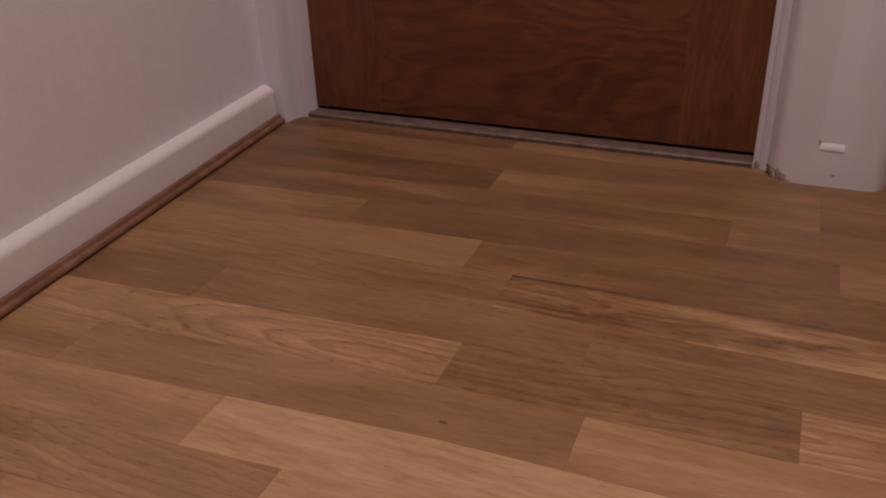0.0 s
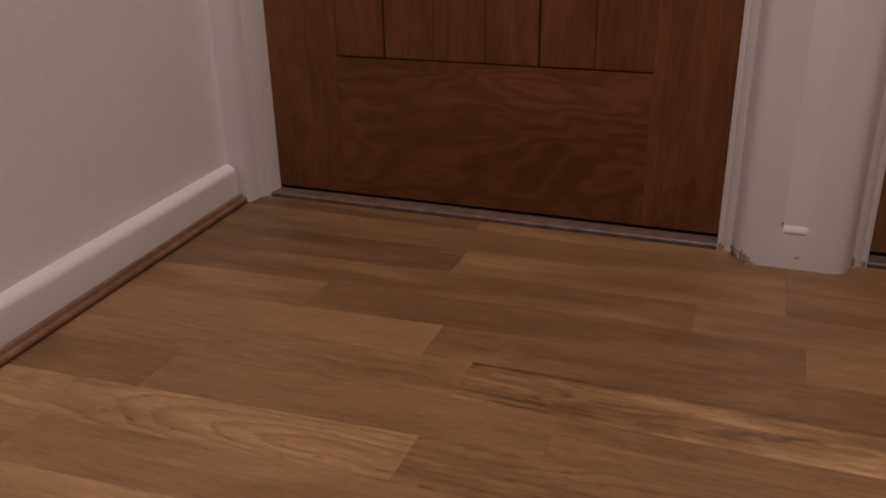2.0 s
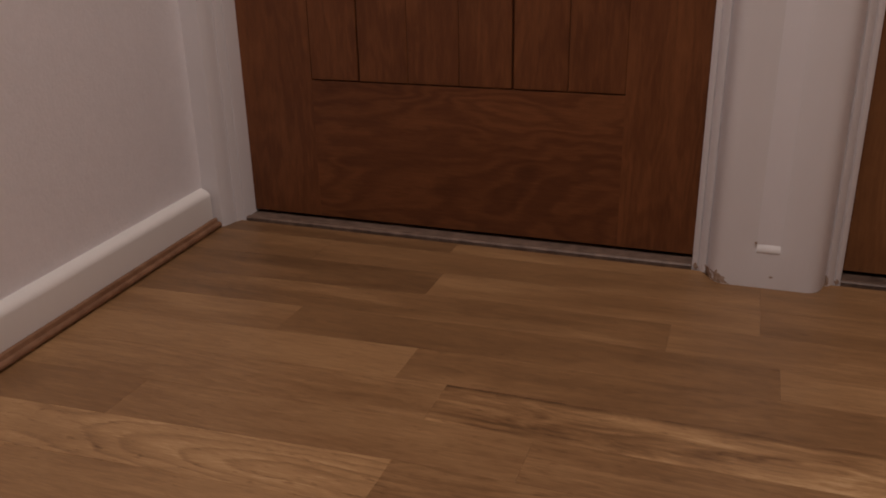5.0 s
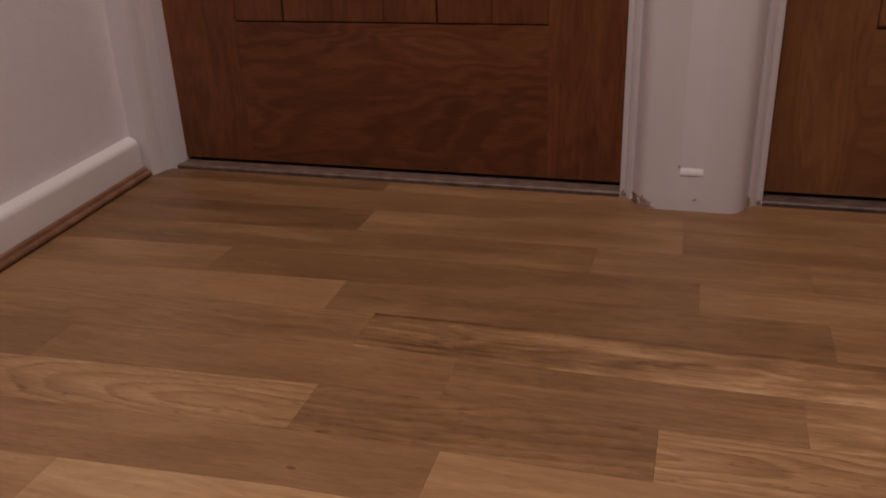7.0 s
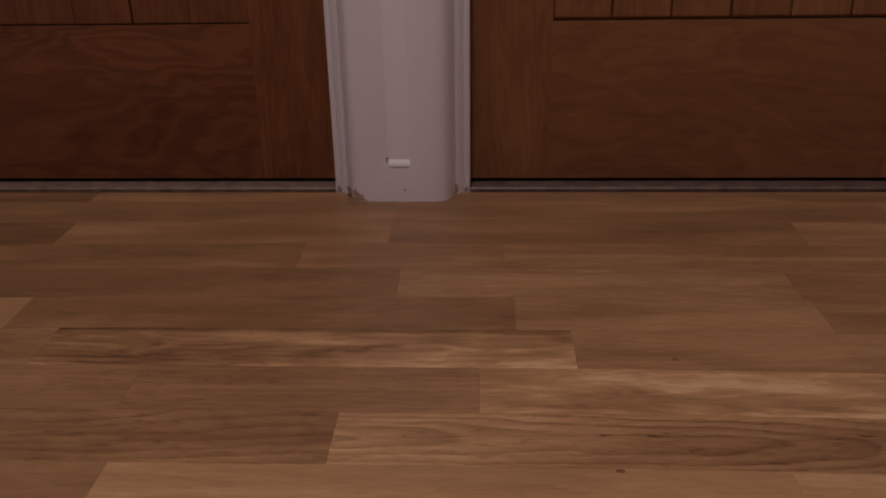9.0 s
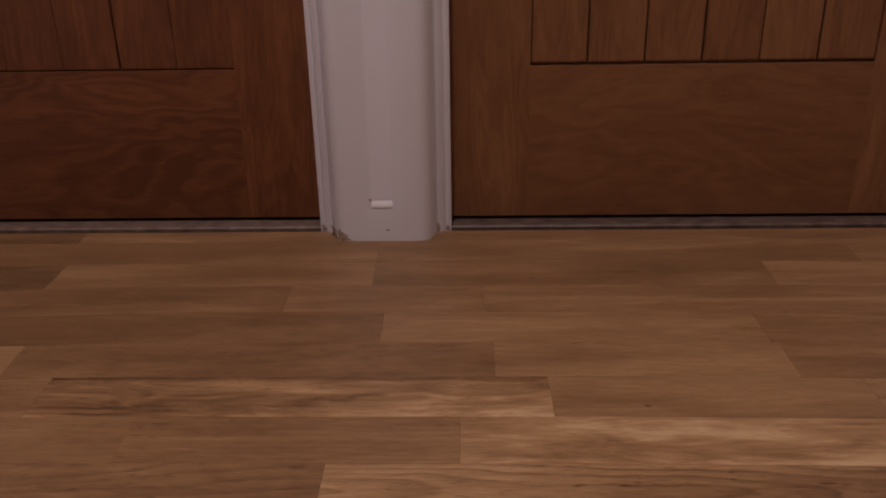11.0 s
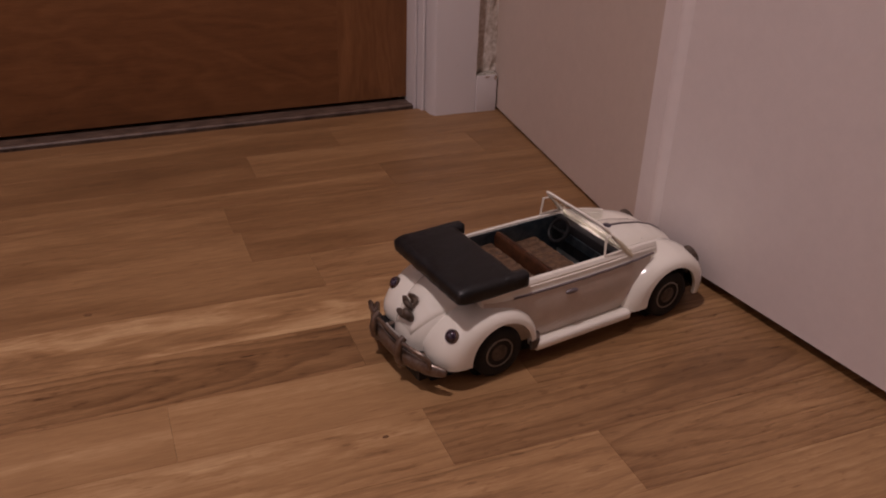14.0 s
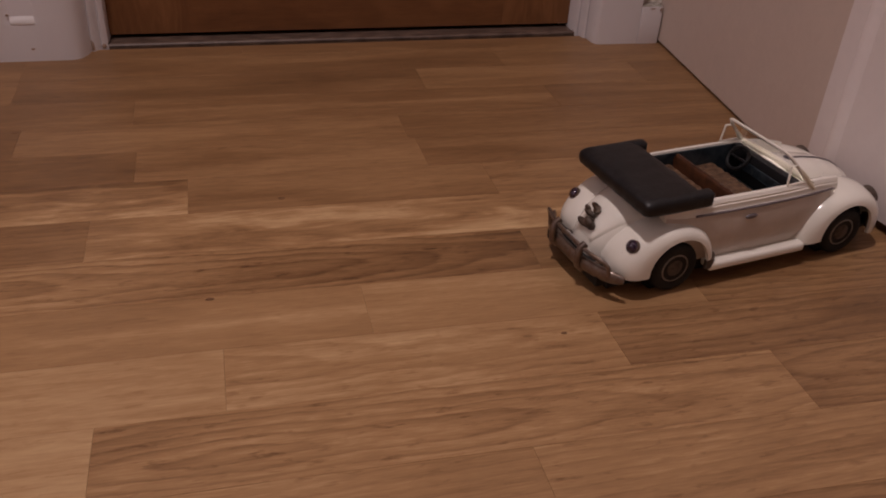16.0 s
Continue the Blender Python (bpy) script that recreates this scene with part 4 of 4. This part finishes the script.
# per row: joints along x, then tone and figure of every piece
# rows -1 to 3: some tones also lowered for dimmer light near the doors
ROWS_KNOWN = {
    -2: ([-0.249, 0.40], [(0.24, 0.2, 0), (0.36, 0.2, 0), (0.36, 0.2, 0)]),
    -1: ([-0.42, 0.146, 0.73], [(0.32, 0.2, 0), (0.32, 0.2, 0), (0.33, 0.2, 0), (0.38, 0.2, 0)]),
    0: ([-0.234, 0.147, 0.610, 0.900], [(0.22, 0.2, 0), (0.40, 0.15, 0), (0.29, 0.2, 0), (0.43, 0.2, 0), (0.34, 0.2, 0)]),
    1: ([0.055, 0.276, 0.758], [(0.29, 0.3, 0.1), (0.36, 0.2, 0), (0.40, 0.25, 0.1), (0.33, 0.2, 0)]),
    2: ([-0.36, 0.167, 0.56], [(0.40, 0.2, 0), (0.29, 0.25, 0), (0.45, 0.2, 0.1), (0.35, 0.3, 0)]),
    3: ([-0.193, 0.283, 0.567], [(0.48, 0.2, 0), (0.31, 0.3, 0.15), (0.47, 0.35, 0), (0.38, 0.3, 0)]),
    4: ([-0.139, 0.332, 0.622], [(0.41, 0.4, 0.1), (0.43, 0.5, 0.9, 0.85), (0.47, 0.25, 0), (0.49, 0.6, 0.2)]),
    5: ([-0.428, -0.036, 0.250, 0.80], [(0.32, 0.2, 0), (0.41, 0.3, 0), (0.41, 0.5, 0), (0.60, 0.3, 0.8, 0.56), (0.50, 0.5, 0.2)]),
    6: ([-0.143, 0.141, 0.620], [(0.60, 0.9, 0), (0.40, 0.7, 0.2), (0.49, 1.0, 0, 0.0), (0.44, 0.4, 0)]),
    7: ([-0.480, -0.016, 0.465, 0.740], [(0.50, 0.3, 0), (0.47, 0.3, 0), (0.64, 0.25, 0), (0.62, 0.35, 0), (0.43, 0.8, 0)]),
    8: ([-0.30, 0.356, 0.643], [(0.64, 0.3, 0), (0.75, 0.3, 0.1), (0.64, 0.7, 0.2), (0.43, 0.8, 0)]),
    9: ([-0.21, 0.274, 0.756], [(0.52, 0.6, 0), (0.76, 0.4, 0), (0.59, 0.9, 0), (0.43, 0.8, 0)]),
}
rng = random.Random(4)


def lie(x, y):
    """The rows run true in the middle of the floor and swing a little towards its sides."""
    swing = -0.054 * max(0.0, -0.12 - x) - 0.016 * max(0.0, x - 0.38)
    return y + swing * min(1.0, max(0.0, (1.285 - y) / 0.14))


def strip_piece(x0, x1, y0, y1, look_of, heart):
    """One bevelled strip, with its own tone, figure and flame; its growth rings arch round the heart (x, y)."""
    e, h = 0.0002, 0.0085
    cx, cy = (x0 + x1) / 2, (lie(x0, (y0 + y1) / 2) + lie(x1, (y0 + y1) / 2)) / 2
    n = max(2, round((x1 - x0) / 0.09))
    stations = [(x0 + 0.00004, e), (x0 + e, 0.0), *((x0 + (x1 - x0) * k / n, 0.0) for k in range(1, n)), (x1 - e, 0.0), (x1 - 0.00004, e)]
    rings = []
    for x, low in stations:
        ring = [(y0 + 0.00004, -h), (y0 + 0.00004, -e - low), (y0 + e, -low), (y1 - e, -low), (y1 - 0.00004, -e - low), (y1 - 0.00004, -h)]
        rings.append([(x - cx, lie(x, y) - cy, z) for y, z in ring])
    bm = bmesh.new()
    loft(bm, rings)
    layer = bm.loops.layers.uv.new("log")
    for f in bm.faces:
        for corner in f.loops:
            corner[layer].uv = (corner.vert.co.x + cx - heart[0], corner.vert.co.y + cy - heart[1])
    ob = new("plank", finish("plank", bm, OAK))
    ob.location = (cx, cy, 0.0)
    ob.parent = floor
    ob.color = (*look_of[:3], look_of[3] if len(look_of) > 3 else 0.5)
    return ob


# pieces whose arches show: row, number in the row, heart of the log
HEARTS = {(6, 2): (0.10, 0.775), (6, 0): (-0.02, 0.765), (7, 4): (1.02, 0.715), (8, 3): (0.62, 0.64), (9, 3): (1.05, 0.585), (8, 2): (0.30, 0.66), (5, 1): (-0.10, 0.84),
          (4, 3): (1.0, 0.91), (7, 3): (0.45, 0.69), (9, 2): (0.40, 0.575), (4, 1): (0.05, 0.92)}
planks = {}
for row in range(-2, 43):
    y1 = min(ROW_0 - row * STRIP_W, 1.2992)
    y0 = max(ROW_0 - (row + 1) * STRIP_W, -1.598)
    if row in ROWS_KNOWN:
        joints, tones = ROWS_KNOWN[row]
    else:
        joints, x = [], X_WEST + rng.uniform(0.15, 0.45)
        while x < X_EAST - 0.1:
            joints.append(x)
            x += rng.uniform(0.26, 0.5)
        tones = [(rng.uniform(0.46, 0.62), rng.uniform(0.15, 0.8), 0) for _ in range(len(joints) + 1)]
    edges = [X_WEST, *joints, X_EAST]
    for a, b, look_of in zip(edges, edges[1:], tones):
        heart = HEARTS.get((row, edges.index(a)), (rng.choice((a - 0.25, b + 0.25, (a + b) / 2)), (y0 + y1) / 2 + rng.choice((-1, 1)) * rng.uniform(0.01, 0.055)))
        planks[row, a] = strip_piece(a, b, y0, y1, look_of, heart)

# knots in the strips
for kx, ky, kr in ((0.162, 1.064, 0.0026), (0.348, 0.742, 0.0022), (0.416, 0.891, 0.0021), (0.607, 0.655, 0.0017), (-0.118, 0.700, 0.0020)):
    row = math.floor((ROW_0 - ky) / STRIP_W)
    host = max((o for (r, a), o in planks.items() if r == row and a < kx), key=lambda o: o.location.x)
    bm = bmesh.new()
    n = 12
    ring = [(kx + 1.7 * kr * math.cos(a) * rng.uniform(0.6, 1.3) - host.location.x, ky + 0.9 * kr * math.sin(a) * rng.uniform(0.8, 1.1) - host.location.y) for a in (2 * math.pi * k / n for k in range(n))]
    loft(bm, [[(x, y, z) for x, y in ring] for z in (-0.0002, 0.00025)])
    part("knot", bm, KNOT, host, "", None)
